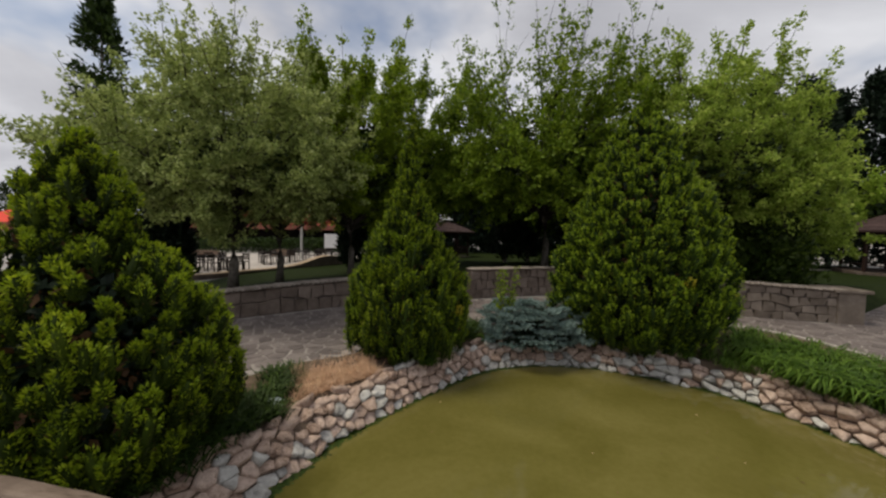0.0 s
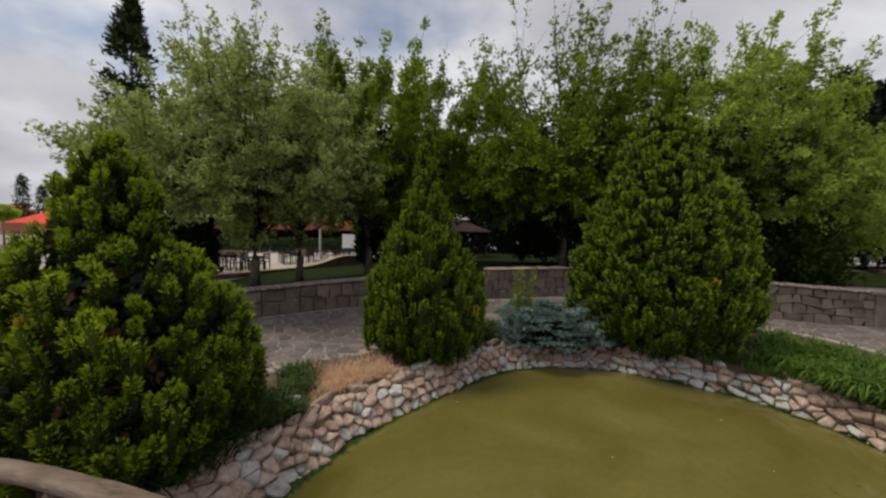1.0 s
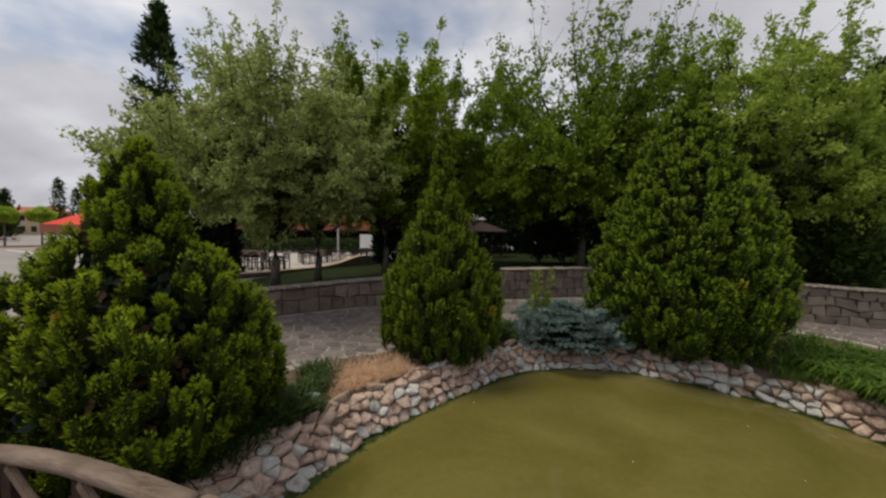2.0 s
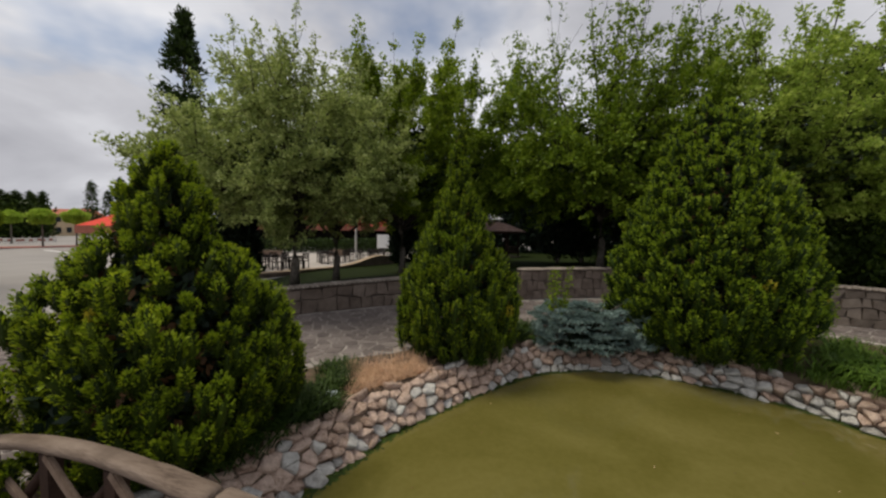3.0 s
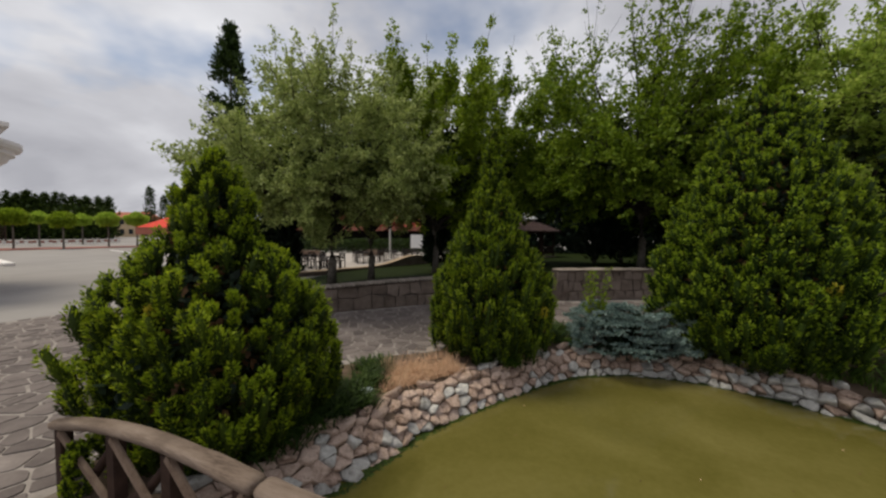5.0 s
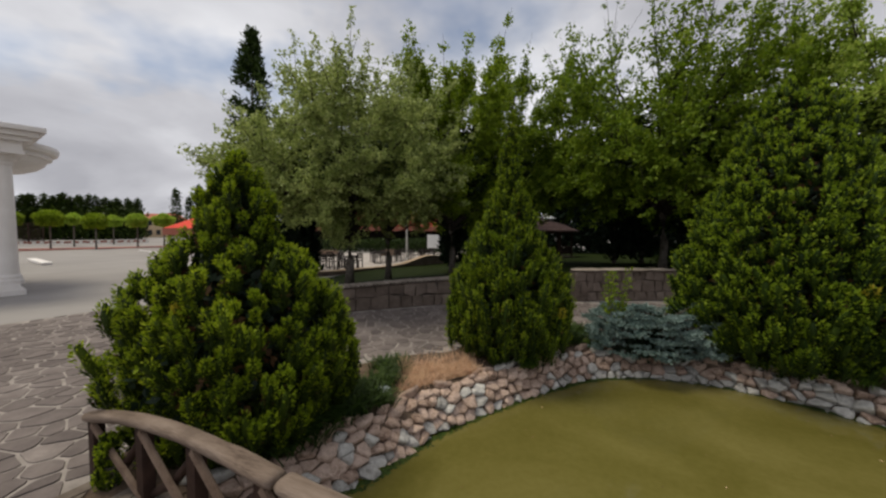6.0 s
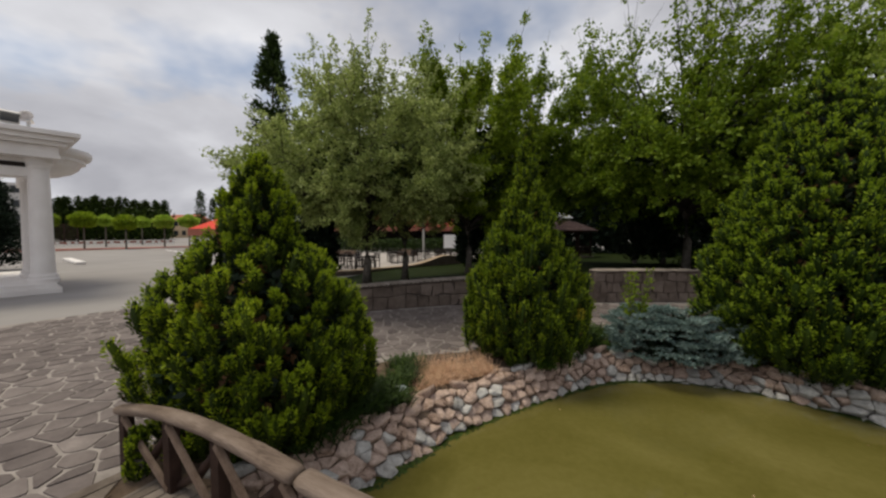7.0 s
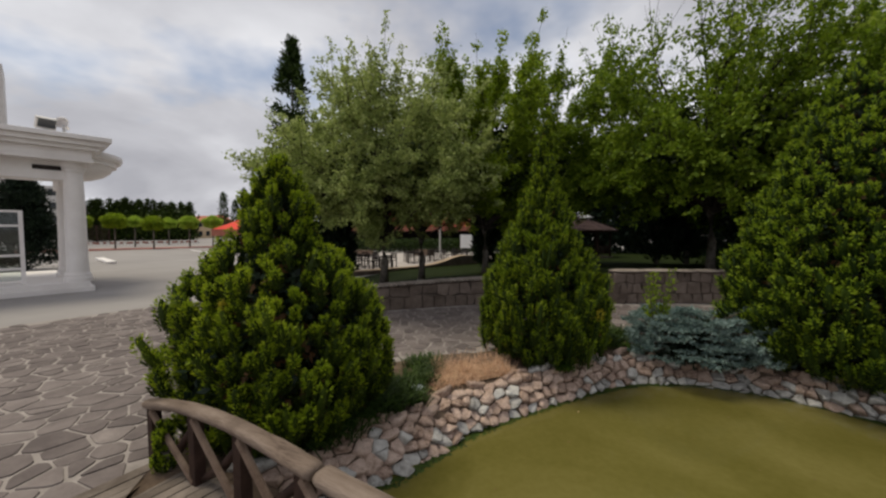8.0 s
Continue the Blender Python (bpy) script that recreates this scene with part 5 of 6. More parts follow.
far_block("house", "ochre house with a terracotta tiled roof far beyond the park", (-103.4, 77.4, 0), 50, 7, 8, 5.0, M["ochre"], 2, 4, 1.5)
far_block("house", "tan house with a tiled roof far beyond the park", (-108.5, 85.5, 0), 50, 8, 9, 5.0, M["tan"], 2, 3, 2.0)
far_block("apartment_block", "pale apartment block far behind the portico", (-120, 48, 0), 65, 16, 10, 12.5, M["pale_paint"], 4, 5)
far_block("tower", "grey stone tower top above the portico roof", (-64.4, 21.1, 0), 68, 5.0, 5.0, 21, M["pale_paint"], 6, 2)


# ================= far side of the plaza =================
def ball_tree(at, h, r, mat, seed):
    g = np.random.default_rng(seed)
    t = thing("ball_tree", "young clipped round-headed tree at the plaza edge", "tree", at, group="round-headed trees")
    part("trunk", tube(bmesh.new(), [(0, 0, -0.05), (0.03, 0, h * 0.4), (0, 0.02, h - r)], [0.11, 0.08, 0.07], 8), M["bark"], t)
    n = 3000
    d = unit(g.normal(size=(n, 3)))
    lump = 1 + 0.16 * np.sin(d[:, 0] * 5 + seed) * np.sin(d[:, 1] * 4 + seed * 2) + 0.1 * np.sin(d[:, 2] * 7)
    rad = r * 0.9 * lump * g.random(n) ** 0.28
    pos = d * rad[:, None] * [1.15, 1.15, 0.82] + [0, 0, h - r * 0.85]
    leaf_mesh("crown", pos, d + g.normal(size=(n, 3)) * 0.6, 0.24, 0.15, [mat], None, t)


for k, (x, y, h, r) in enumerate(((-54.1, 28.7, 4.5, 1.3), (-59.0, 33.7, 4.3, 1.0), (-49.8, 30.5, 4.1, 1.2), (-61.8, 40.1, 4.3, 1.1), (-50.2, 35.3, 4.3, 1.2), (-48.6, 37.5, 4.4, 1.2), (-55.5, 26.0, 4.3, 1.1))):
    ball_tree((x, y, 0), h, r * 0.9, M["lime"] if k % 2 or k == 4 else M["green"], 130 + k)

red_strip = part("red_paving", prism([(-60, 22.5), (-54, 19), (-50, 30), (-44.6, 40.5), (-47, 43), (-53, 33)], -0.03, 0.05), M["brick_red"])
tagged(red_strip, "strip of brick-red paving at the plaza edge", "paving", kind="structure")


def barrier(p, q, n):
    b = thing("striped_barrier", "row of red and white striped barrier boards", "barrier")
    P, Q = Vector((*p, 0)), Vector((*q, 0))
    rot = Matrix.Rotation(math.atan2((Q - P).y, (Q - P).x), 3, "Z")
    step = (Q - P).length / n
    for k in range(n):
        c = P.lerp(Q, (k + 0.5) / n)
        part("board", boxed((step * 0.97, 0.12, 0.3), c + Vector((0, 0, 0.30 + 0.03 * (k % 3))), rot), M["brick_red"] if (k * 7) % 5 < 3 else M["pale_paint"], b)
        part("foot", boxed((0.2, 0.4, 0.12), c + Vector((0, 0, 0.06)), rot), M["steel"], b)
    return b


barrier((-70, 32), (-63, 46), 40)


def mesh_fence(p, q, h, n):
    f = thing("court_fence", "tall brown mesh fence round the sports court", "fence")
    P, Q = Vector((*p, 0)), Vector((*q, 0))
    for k in range(n + 1):
        part("post", boxed((0.12, 0.12, h), P.lerp(Q, k / n) + Vector((0, 0, h / 2))), M["darkwood"], f)
    bm = bmesh.new()
    for z in np.arange(0.4, h + 0.01, 0.45):
        tube(bm, [P + Vector((0, 0, z)), Q + Vector((0, 0, z))], [0.03, 0.03], 5)
    for k in range(n * 8):
        c = P.lerp(Q, (k + 0.5) / (n * 8))
        tube(bm, [c, c + Vector((0, 0, h))], [0.025, 0.025], 4)
    part("mesh", bm, M["darkwood"], f)


mesh_fence((-78, 30), (-75.0, 39.0), 3.2, 6)
kerb_bar = thing("white_ramp", "low white concrete ramp slab on the plaza", "ramp", (-33.5, 17.1, 0), -20)
part("slab", boxed((5.6, 0.5, 0.18), (0, 0, 0.08), None, 0.03), M["white"], kerb_bar)
for x, y, k in ((-68.2, 55.2, 1.0), (-66.3, 56.4, 0.85), (-64.3, 56.8, 1.08), (-62.2, 58.7, 0.95)):
    tree_k = copy_thing(row_0, pose(x, y, 0, 0, 0, 40 * k))
    tree_k.scale = (1.0, 1.0, k * 1.05)
lime = tree("lime_shrub", "yellow-green rounded shrub tree behind the gazebo", (34.0, 27.4, 0), 7.0, 3.4, 2.6, M["lime"], 12000, 0.26, 150, 14, 0.12, 0.2, 1.0, 0.6, 0.25, 12)

scrap = thing("plastic_scrap", "crumpled pale plastic scrap lying on the pond bank", "litter", (-2.12, 4.72, 0.12))
bm = bmesh.new()
bmesh.ops.create_icosphere(bm, subdivisions=2, radius=0.1)
for v in bm.verts:
    v.co = Vector((v.co.x * 1.2, v.co.y * 0.8, v.co.z * 0.6)) * (1 + 0.5 * noise.noise(v.co * 14))
part("film", bm, M["plastic"], scrap)


def bed_kerb():
    """Pale stone kerb between the lily bed and the paving."""
    line = bed_out[int(len(bed_out) * 0.55):]
    bm = bmesh.new()
    rows = [[bm.verts.new((p[0] + outward(p)[0] * o, p[1] + outward(p)[1] * o, z)) for p in line] for o, z in ((-0.02, 0.0), (-0.02, 0.055), (0.14, 0.055), (0.14, 0.0))]
    for a, b in zip(rows, rows[1:]):
        for k in range(len(line) - 1):
            bm.faces.new((a[k], a[k + 1], b[k + 1], b[k]))
    bmesh.ops.recalc_face_normals(bm, faces=bm.faces)
    tagged(part("bed_kerb", bm, M["pale_terrace"]), "pale stone kerb along the lily bed", "kerb", kind="structure")


bed_kerb()
pier = thing("wall_pier", "square stone pier with a flat pale coping at the wall end", "stone pier", (11.62, 10.42, 0), -16)
part("shaft", boxed((0.62, 0.62, 0.9), (0, 0, 0.43), None, 0.03), M["wallstone_tan"], pier)
part("coping_slab", boxed((0.86, 1.1, 0.09), (0, 0.16, 0.935), None, 0.02), M["wallstone_tan"], pier, "flat tan coping slab")


def flower(at):
    f = thing("red_flower", "single orange-red flower on a thin stem", "flower", at)
    part("stem", tube(bmesh.new(), [(0, 0, -0.02), (0.02, 0, 0.5), (0, 0, 0.95)], [0.008, 0.007, 0.005], 5), M["blade"], f)
    for k in range(5):
        a = k * math.tau / 5
        bm = bmesh.new()
        bmesh.ops.create_icosphere(bm, subdivisions=1, radius=0.05)
        bmesh.ops.transform(bm, matrix=Matrix.Translation((0.05 * math.cos(a), 0.05 * math.sin(a), 0.97)) @ Matrix.Diagonal((1, 1, 0.45, 1)), verts=bm.verts)
        part("petal", bm, M["red_flower"], f)


flower((7.0, 8.6, 0.05))
line_mark = part("painted_line", prism([(-43.3, 30.7), (-34.6, 27.1), (-34.7, 26.9), (-43.4, 30.5)], -0.018, -0.012), M["board"])
tagged(line_mark, "thin worn white line painted on the plaza", "road marking", kind="structure")


def algae():
    """A dark fringe where stones meet water: algae, and the stones' shadow as colour."""
    g = np.random.default_rng(88)
    line = spline(SHORE, 0.02)
    n = 5200
    k = g.integers(0, len(line), n)
    p = line[k]
    out = unit(p - CENTRE)
    off = -0.16 + 0.14 * g.random(n) ** 0.35 - 0.05 * np.sin(k * 0.013) ** 2
    pos = np.concatenate([p + out * off[:, None], np.full((n, 1), WATER + 0.003)], 1)
    al = np.stack([g.normal(size=n), g.normal(size=n), np.zeros(n)], 1)
    ob = leaf_mesh("algae_fringe", pos, al, 0.03 + 0.04 * g.random(n), 0.035, [M["thuja2_old"], M["cyp_old"]], (g.random(n) < 0.5).astype(int), level=200.0)
    tagged(ob, "dark green fringe of algae and painted stone shadow along the waterline", "algae", kind="stuff")


algae()


def floating_bits():
    g = np.random.default_rng(77)
    n = 70
    pos = np.stack([g.uniform(-1.0, 5.4, n), g.uniform(2.0, 6.6, n), np.full(n, WATER + 0.004)], 1)
    al = np.stack([g.normal(size=n), g.normal(size=n), np.zeros(n)], 1)
    ob = leaf_mesh("floating_leaves", pos, al, 0.02 + 0.05 * g.random(n) ** 2, 0.018, [M["brown_leaf"], M["straw"]], (g.random(n) < 0.12).astype(int), level=200.0)
    tagged(ob, "tiny dead leaves floating on the pond water", "leaves", kind="stuff")


floating_bits()


def boundary_wall():
    bm = bmesh.new()
    pts = [(60 * math.sin(radians(a)), 60 * math.cos(radians(a))) for a in range(38, 62, 2)]
    rows = [[bm.verts.new((x * k, y * k, z)) for x, y in pts] for k, z in ((1.0, -0.05), (1.0, 2.35), (1.006, 2.35), (1.006, -0.05))]
    for a, b in zip(rows, rows[1:]):
        for k in range(len(pts) - 1):
            bm.faces.new((a[k], a[k + 1], b[k + 1], b[k]))
    bmesh.ops.recalc_face_normals(bm, faces=bm.faces)
    tagged(part("boundary_wall", bm, M["white"]), "long low white wall at the far side of the park", "wall", kind="structure")


boundary_wall()
path_strip = part("garden_path", prism([(20.5, 22.0), (24.0, 25.6), (33.5, 27.6), (33.8, 28.4), (23.3, 26.4), (19.8, 22.6)], -0.02, 0.10), M["pale_terrace"])
tagged(path_strip, "narrow pale garden path across the lawn", "path", kind="structure")

# ================= edging stones of the pond =================
def cell(c, others, half, gap):
    """The ground nearer to c than to its neighbours, less a joint."""
    poly = [(c[0] - half, c[1] - half), (c[0] + half, c[1] - half), (c[0] + half, c[1] + half), (c[0] - half, c[1] + half)]
    for o in others:
        nx, ny = o[0] - c[0], o[1] - c[1]
        ln = math.hypot(nx, ny)
        if ln < 1e-6 or ln > 2.9 * half:
            continue
        nx, ny = nx / ln, ny / ln
        lim = nx * (c[0] + o[0]) / 2 + ny * (c[1] + o[1]) / 2 - gap()
        res = []
        for k in range(len(poly)):
            a, b = poly[k], poly[(k + 1) % len(poly)]
            da, db = a[0] * nx + a[1] * ny - lim, b[0] * nx + b[1] * ny - lim
            if da <= 0:
                res.append(a)
            if (da < 0) != (db < 0) and da != db:
                u = da / (da - db)
                res.append((a[0] + (b[0] - a[0]) * u, a[1] + (b[1] - a[1]) * u))
        poly = res
        if len(poly) < 3:
            return None
    return poly


def softened(poly, share):
    soft = []
    for k in range(len(poly)):
        p, q, r = poly[k - 1], poly[k], poly[(k + 1) % len(poly)]
        soft.append((q[0] + (p[0] - q[0]) * share, q[1] + (p[1] - q[1]) * share))
        soft.append((q[0] + (r[0] - q[0]) * share, q[1] + (r[1] - q[1]) * share))
    return soft


def edging():
    """Fitted stones laid against the bank, each cut to its neighbours, proud of the earth between."""
    e = thing("pond_edging", "piled pink and grey fieldstones edging the pond", "stone edging", kind="structure")
    g = random.Random(4)
    line = spline(SHORE, 0.02)
    run = np.concatenate([[0], np.cumsum(np.linalg.norm(np.diff(line, axis=0), axis=1))])
    # the slope that the stones lie on: up the bank, out from the water, height
    vs, offs, zs = (0.0, 0.15, 0.30, 0.46, 0.66, 1.0), (-0.05, 0.015, 0.11, 0.25, 0.43, 0.77), (-0.50, -0.375, -0.255, -0.11, -0.01, 0.02)

    def on_bank(s, v, h):
        x, y = np.interp(s, run, line[:, 0]), np.interp(s, run, line[:, 1])
        d = outward(np.array([x, y]))
        off, z = np.interp(v, vs, offs), np.interp(v, vs, zs)
        do, dz = np.interp(v + 0.06, vs, offs) - np.interp(v - 0.06, vs, offs), np.interp(v + 0.06, vs, zs) - np.interp(v - 0.06, vs, zs)
        ln = math.hypot(do, dz) + 1e-9
        return (x + d[0] * (off - h * dz / ln), y + d[1] * (off - h * dz / ln), z + h * do / ln)

    lo, hi = run[-1] * 0.085, run[-1] * 0.955
    sites, v, row = [], 0.04, 0
    while v < 0.72:
        s = lo - 0.3 + g.uniform(0, 0.1)
        while s < hi + 0.3:
            big = 1.25 if s / run[-1] > 0.74 else 1.0
            w = big * g.choice((0.09, 0.13, 0.17, 0.22, 0.30))
            sites.append((s + w / 2 + g.uniform(-0.03, 0.03), v + g.uniform(-0.06, 0.06), row))
            s += w
        v += 0.135
        row += 1
    share = (0.9, 0.6, 0.28, 0.12, 0.08, 0.08)
    stones = []
    for s, v, row in sites:
        if not lo < s < hi:
            continue
        u = s / run[-1]
        if row >= 4 and g.random() < (0.0 if u < 0.45 or u > 0.7 else 0.3) + 0.25 * (row - 4):
            continue
        if g.random() < 0.008:
            continue
        # longer than high: the cells are cut in a squeezed plane
        poly = cell((s * 0.72, v), [(a * 0.72, b) for a, b, _ in sites if abs(a - s) < 0.5 and abs(b - v) < 0.5], 0.16, lambda: g.uniform(-0.003, 0.008))
        if poly is None:
            continue
        turn, grow = g.gauss(0, 0.13), g.uniform(0.92, 1.05)
        ct, st = math.cos(turn) * grow, math.sin(turn) * grow
        poly = [(s + (a / 0.72 - s) * ct - (b - v) * st, v + (a / 0.72 - s) * st + (b - v) * ct) for a, b in softened(poly, 0.09)]
        grey = g.random() < share[row] + (0.3 if 0.42 < u < 0.72 else 0) - (0.2 if u > 0.78 else 0)
        h0, ts, tv = g.uniform(0.035, 0.095), g.uniform(-0.5, 0.5), g.uniform(-0.85, -0.1)
        if u > 0.6:
            h0, tv = h0 * 1.45, tv * 1.25 - 0.1
        n = len(poly)
        V = []
        for scale, lift in ((1.0, -0.02), (1.0, 0.5), (0.95, 0.84), (0.76, 1.0)):
            for a, b in poly:
                ds, dv = (a - s) * scale, (b - v) * scale
                wob = 0.055 * noise.noise((a * 17, b * 17, scale * 3 + row))
                h = max(0.012, h0 + ts * ds + tv * dv + wob) * lift if lift > 0 else lift
                V.append(on_bank(s + ds, v + dv, h))
        V.append(on_bank(s, v, h0 + 0.008 + 0.012 * g.uniform(-1, 1)))
        F = [(q * n + k, q * n + (k + 1) % n, (q + 1) * n + (k + 1) % n, (q + 1) * n + k) for q in range(3) for k in range(n)]
        F += [(3 * n + k, 3 * n + (k + 1) % n, 4 * n) for k in range(n)]
        stones.append((u, V, F, grey))
    # the stretch by the bridge and the far bank as pieces, the rest joined
    stones.sort(key=lambda q: q[0])
    rest = {True: ([], []), False: ([], [])}
    for k, (u, V, F, grey) in enumerate(stones):
        if k < 300:
            o = V[-1]
            me = bpy.data.meshes.new("stone")
            me.from_pydata([(x - o[0], y - o[1], z - o[2]) for x, y, z in V], [], F)
            me.materials.append(M["rock_grey" if grey else "rock_pink"])
            smooth_all(me)
            ob = new("stone", me)
            ob.location = o
            ob.parent = e
        else:
            RV, RF = rest[grey]
            RF += [tuple(i + len(RV) for i in f) for f in F]
            RV += V
    for grey, (RV, RF) in rest.items():
        if RV:
            me = bpy.data.meshes.new("further_stones")
            me.from_pydata(RV, [], RF)
            me.materials.append(M["rock_grey" if grey else "rock_pink"])
            smooth_all(me)
            ob = new("further_stones", me)
            ob.parent = e
            ob["kind"] = "stuff"


edging()


# ================= pieces of the walls =================
def wall_pieces(name, mat, seed):
    wall, line, tops, nor = wall_data[name]
    s = np.concatenate([[0], np.cumsum(np.linalg.norm(np.diff(line, axis=0), axis=1))])
    g = random.Random(seed)

    def at(d):
        x, y = np.interp(d, s, line[:, 0]), np.interp(d, s, line[:, 1])
        n = np.array([np.interp(d, s, nor[:, 0]), np.interp(d, s, nor[:, 1])])
        return x, y, n, float(np.interp(d, s, tops))

    # irregular courses: cut levels wander along the wall
    courses = {"wall_east": 4, "wall_north": 3, "wall_west": 2}[name]
    for c in range(courses):
        d = g.uniform(0, 0.15)
        first = 0.0
        while first < s[-1] - 0.12:
            w = g.uniform(0.16, 0.46) if courses > 2 else g.uniform(0.25, 0.62)
            last = min(first + w, s[-1])
            if s[-1] - last < 0.15:
                last = s[-1]
            mid = (first + last) / 2
            x, y, n, top = at(mid)
            H = top - 0.07

            def level(k, d):
                if k in (0, courses):
                    return H * k / courses
                return H * k / courses + (0.24 if courses == 2 else 0.13) * noise.noise((d * 1.9, k * 9.1, seed))
            g2 = 0.008
            zl0, zl1 = level(c, first), level(c, last)
            zh0, zh1 = level(c + 1, first), level(c + 1, last)
            slant = g.uniform(-0.2, 0.2)
            out = [(first - mid + g2, zl0 + g2), (last - mid - g2 + slant * 0.4, zl1 + g2), (last - mid - g2 - slant * 0.4, zh1 - g2), (first - mid + g2, zh0 - g2)]
            bm = bmesh.new()
            deep = -g.uniform(0.012, 0.04)
            back = [bm.verts.new((px, 0.035, pz)) for px, pz in out]
            cx, cz = sum(p[0] for p in out) / 4, sum(p[1] for p in out) / 4
            edge = [bm.verts.new((px, 0.0, pz)) for px, pz in out]
            face = [bm.verts.new((cx + (px - cx) * 0.93, deep + g.uniform(-0.008, 0.008), cz + (pz - cz) * 0.9)) for px, pz in out]
            for k in range(4):
                j = (k + 1) % 4
                bm.faces.new((back[k], back[j], edge[j], edge[k]))
                bm.faces.new((edge[k], edge[j], face[j], face[k]))
            bm.faces.new(face)
            bmesh.ops.recalc_face_normals(bm, faces=bm.faces)
            me = bpy.data.meshes.new("stone")
            bm.to_mesh(me)
            bm.free()
            me.materials.append(mat)
            ob = new("stone", me)
            tx, ty = n[1], -n[0]
            ob.matrix_basis = Matrix(((tx, n[0], 0, x), (ty, n[1], 0, y), (0, 0, 1, 0), (0, 0, 0, 1)))
            ob.parent = wall
            first = last
    # coping of rounded blocks
    d = 0.0
    base = bmesh.new()
    bmesh.ops.create_cube(base, size=1.0)
    bmesh.ops.bevel(base, geom=list(base.edges), offset=0.22, segments=1, affect="EDGES")
    me = bpy.data.meshes.new("coping_stone")
    base.to_mesh(me)
    base.free()
    me.materials.append(M["cap"])
    smooth_all(me)
    while d < s[-1] - 0.05:
        w = g.uniform(0.6, 1.1) if name == "wall_north" else g.uniform(0.11, 0.15)
        w = min(w, max(0.1, s[-1] - d))
        x, y, n, top = at(d + w / 2)
        ob = new("coping_stone", me)
        tx, ty = n[1], -n[0]
        o = 0.17 + g.uniform(-0.012, 0.012)
        ob.matrix_basis = Matrix(((tx, n[0], 0, x + n[0] * o), (ty, n[1], 0, y + n[1] * o), (0, 0, 1, top - 0.025 + g.uniform(-0.008, 0.008)), (0, 0, 0, 1))) @ Matrix.Diagonal((w * 1.03, 0.52, 0.095, 1))
        ob.parent = wall
        d += w


wall_pieces("wall_west", M["wallstone"], 1)
wall_pieces("wall_north", M["wallstone"], 2)
wall_pieces("wall_east", M["wallstone_tan"], 3)


# ================= flagstone paving =================
def inside(p, poly):
    x, y = p
    hit = False
    for (x0, y0), (x1, y1) in zip(poly, poly[1:] + poly[:1]):
        if (y0 > y) != (y1 > y) and x < (x1 - x0) * (y - y0) / (y1 - y0) + x0:
            hit = not hit
    return hit


bed_hole = [tuple(p) for p in bed_out] + [(7.6, -1.6), (3.0, -5.2), (0.5, -5.6), (-3.8, -4.4), (-3.9, -0.6), (-3.72, 1.2)]
PAVE = [(-14.6, 0.0), (-13.28, 4.74), (-12.96, 5.65), (-12.41, 7.51), (-11.2, 10.6), (-7.4, 9.4), (-6.4, 8.45)] + [tuple(p) for p in spline(WALLS["wall_west"][0], 1.0)] + [tuple(p) for p in spline(WALLS["wall_north"][0], 1.0)] + [tuple(p) for p in spline(WALLS["wall_east"][0][1:], 1.0)] + [(12.8, 12.0), (21, 18), (24, 4), (16, -6), (2, -9), (-12, -7)]
paving = tagged(part("paving", sheet_with_hole(PAVE, bed_hole, 0.004), M["mortar"]), "irregular grey flagstone paving with wide pale mortar joints", "paving", kind="structure")


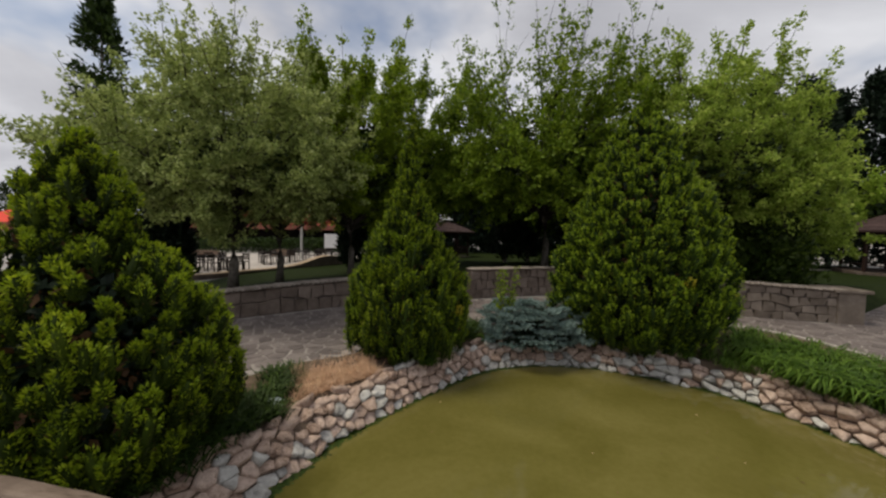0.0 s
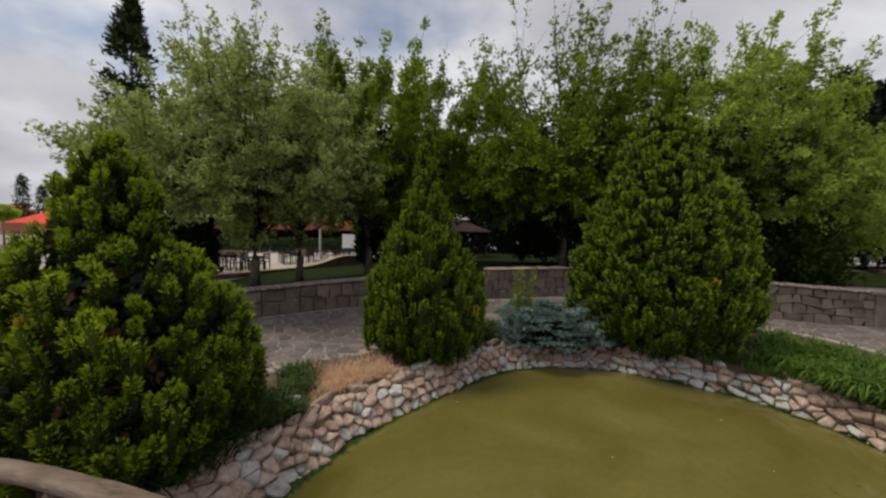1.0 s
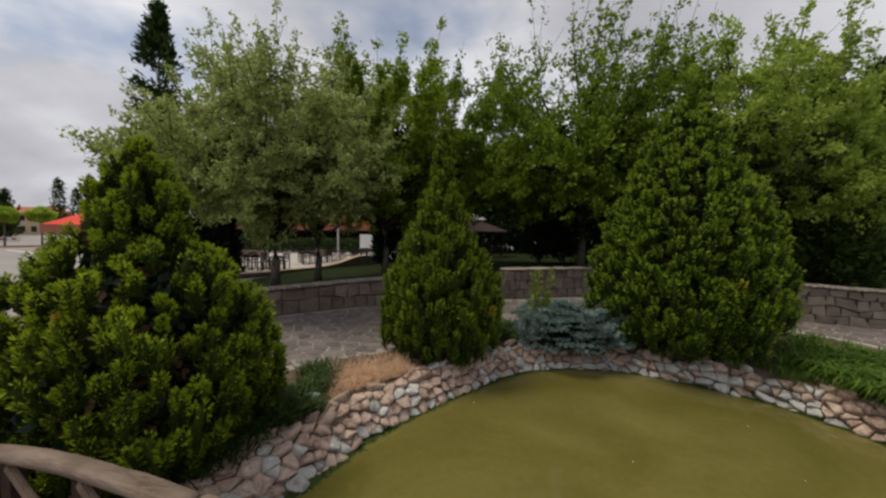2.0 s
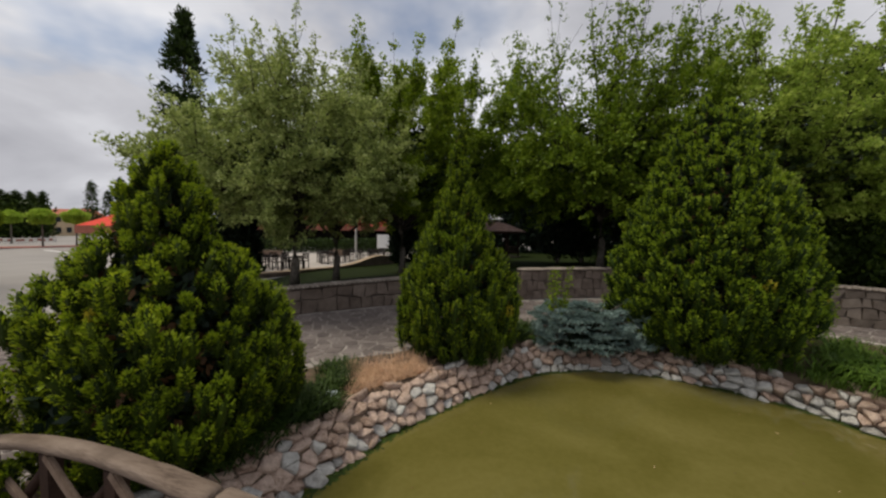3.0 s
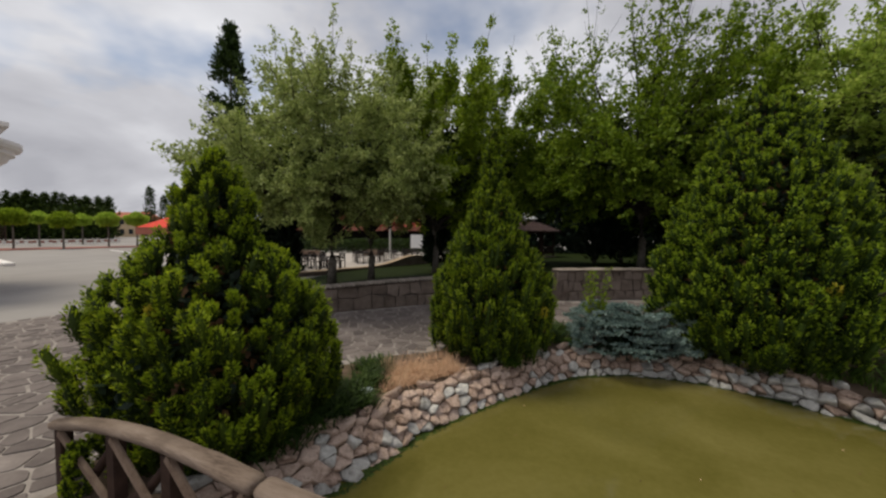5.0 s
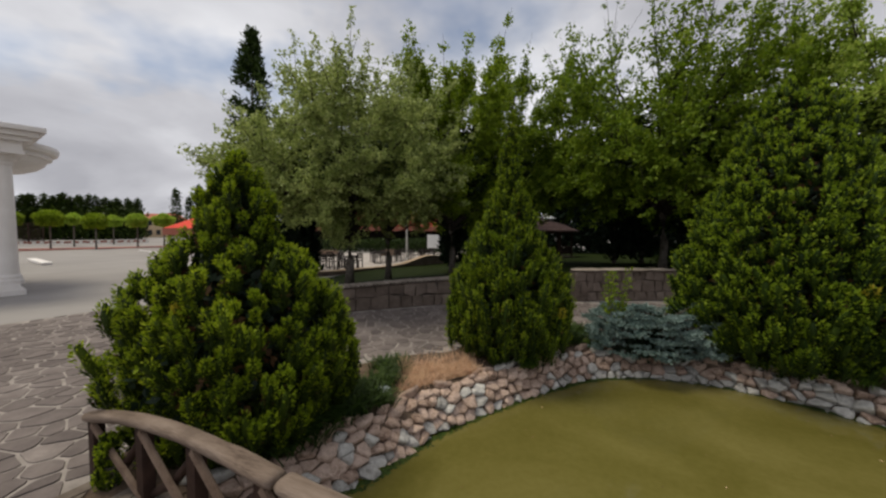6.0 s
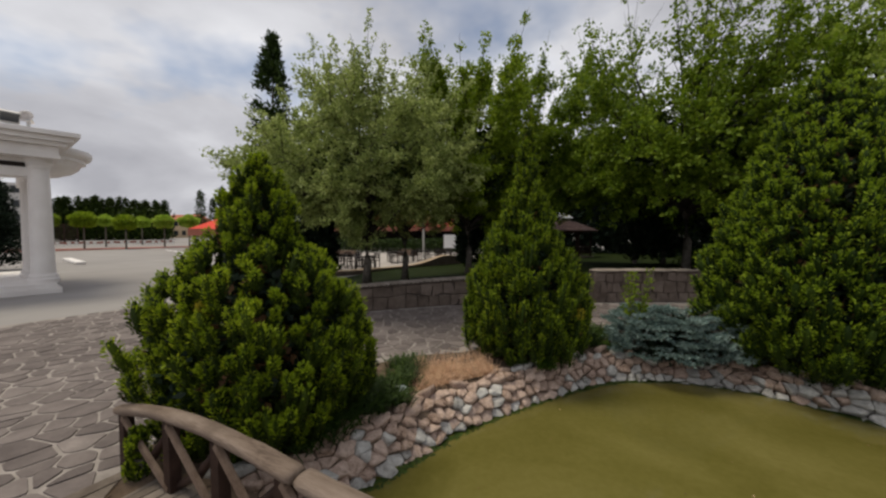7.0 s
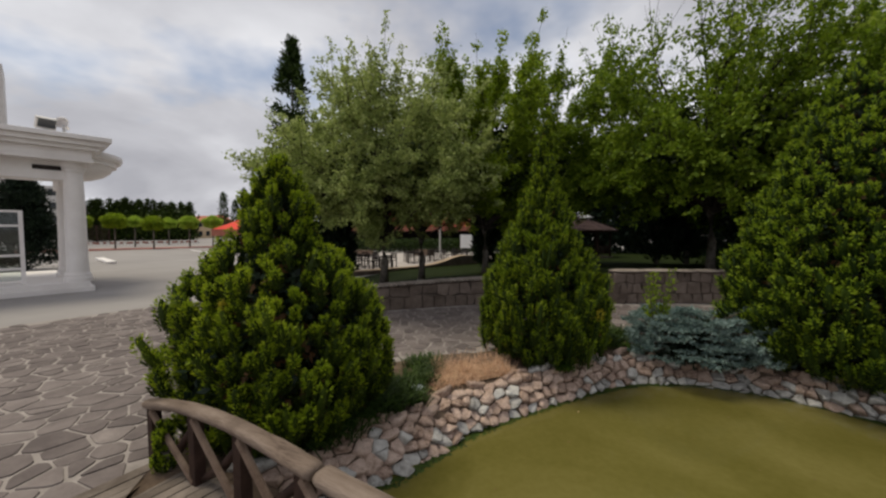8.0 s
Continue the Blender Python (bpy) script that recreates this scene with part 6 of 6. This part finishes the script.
def flagstones():
    g = random.Random(12)
    # larger stones on the open plaza, smaller ones behind the bed
    sites, near = [], {}
    for _ in range(26000):
        c = (g.uniform(-15.5, 19), g.uniform(-2.2, 13))
        r = 0.35 if c[0] < -5.2 else 0.35 - 0.024 * min(4, c[0] + 5.2)
        r *= g.choice((0.5, 0.7, 0.85, 1.0, 1.2))
        i, j = int(c[0] // 0.5), int(c[1] // 0.5)
        if all(math.hypot(o[0] - c[0], o[1] - c[1]) > r for di in (-1, 0, 1) for dj in (-1, 0, 1) for o in near.get((i + di, j + dj), ())):
            near.setdefault((i, j), []).append(c)
            sites.append(c)
    cells = []
    for c in sites:
        if not inside(c, PAVE) or inside(c, bed_hole) or c[1] < -1.5 or (c[0] > -4.2 and c[1] < 2.45 and c[0] < 6):
            continue
        i, j = int(c[0] // 0.5), int(c[1] // 0.5)
        others = [o for di in (-2, -1, 0, 1, 2) for dj in (-2, -1, 0, 1, 2) for o in near.get((i + di, j + dj), ()) if o is not c]
        poly = cell(c, others, 0.45, lambda: g.choice((0.003, 0.008, 0.013, 0.019, 0.028)))
        if poly is None:
            continue
        if any(not inside(p, PAVE) or inside(p, bed_hole) for p in poly):
            cx, cy = c
            poly = [(cx + (x - cx) * 0.6, cy + (y - cy) * 0.6) for x, y in poly]
            if any(not inside(p, PAVE) or inside(p, bed_hole) for p in poly):
                continue
        soft = softened(poly, 0.13)
        cells.append((c, soft, g.uniform(0.010, 0.02)))

    def shape(c, poly, h):
        n = len(poly)
        v = [(x - c[0], y - c[1], -0.01) for x, y in poly] + [((x - c[0]) * 0.965, (y - c[1]) * 0.965, h) for x, y in poly]
        f = [(k, (k + 1) % n, n + (k + 1) % n, n + k) for k in range(n)] + [tuple(range(n, 2 * n))]
        return v, f

    # the stretch beside the bridge and the pond: pieces of their own; the rest joined
    cells.sort(key=lambda e: math.hypot(e[0][0] + 5.0, e[0][1] - 5.0))
    for c, poly, h in cells[:300]:
        v, f = shape(c, poly, h)
        me = bpy.data.meshes.new("flagstone")
        me.from_pydata(v, [], f)
        me.materials.append(M["flag"])
        ob = new("flagstone", me)
        ob.location = (c[0], c[1], 0.0)
        ob.parent = paving
    V, F = [], []
    for c, poly, h in cells[300:]:
        v, f = shape(c, poly, h)
        F += [tuple(k + len(V) for k in face) for face in f]
        V += [(x + c[0], y + c[1], z) for x, y, z in v]
    me = bpy.data.meshes.new("far_flagstones")
    me.from_pydata(V, [], F)
    me.materials.append(M["flag"])
    ob = new("far_flagstones", me)
    ob.parent = paving
    ob["kind"] = "stuff"


flagstones()
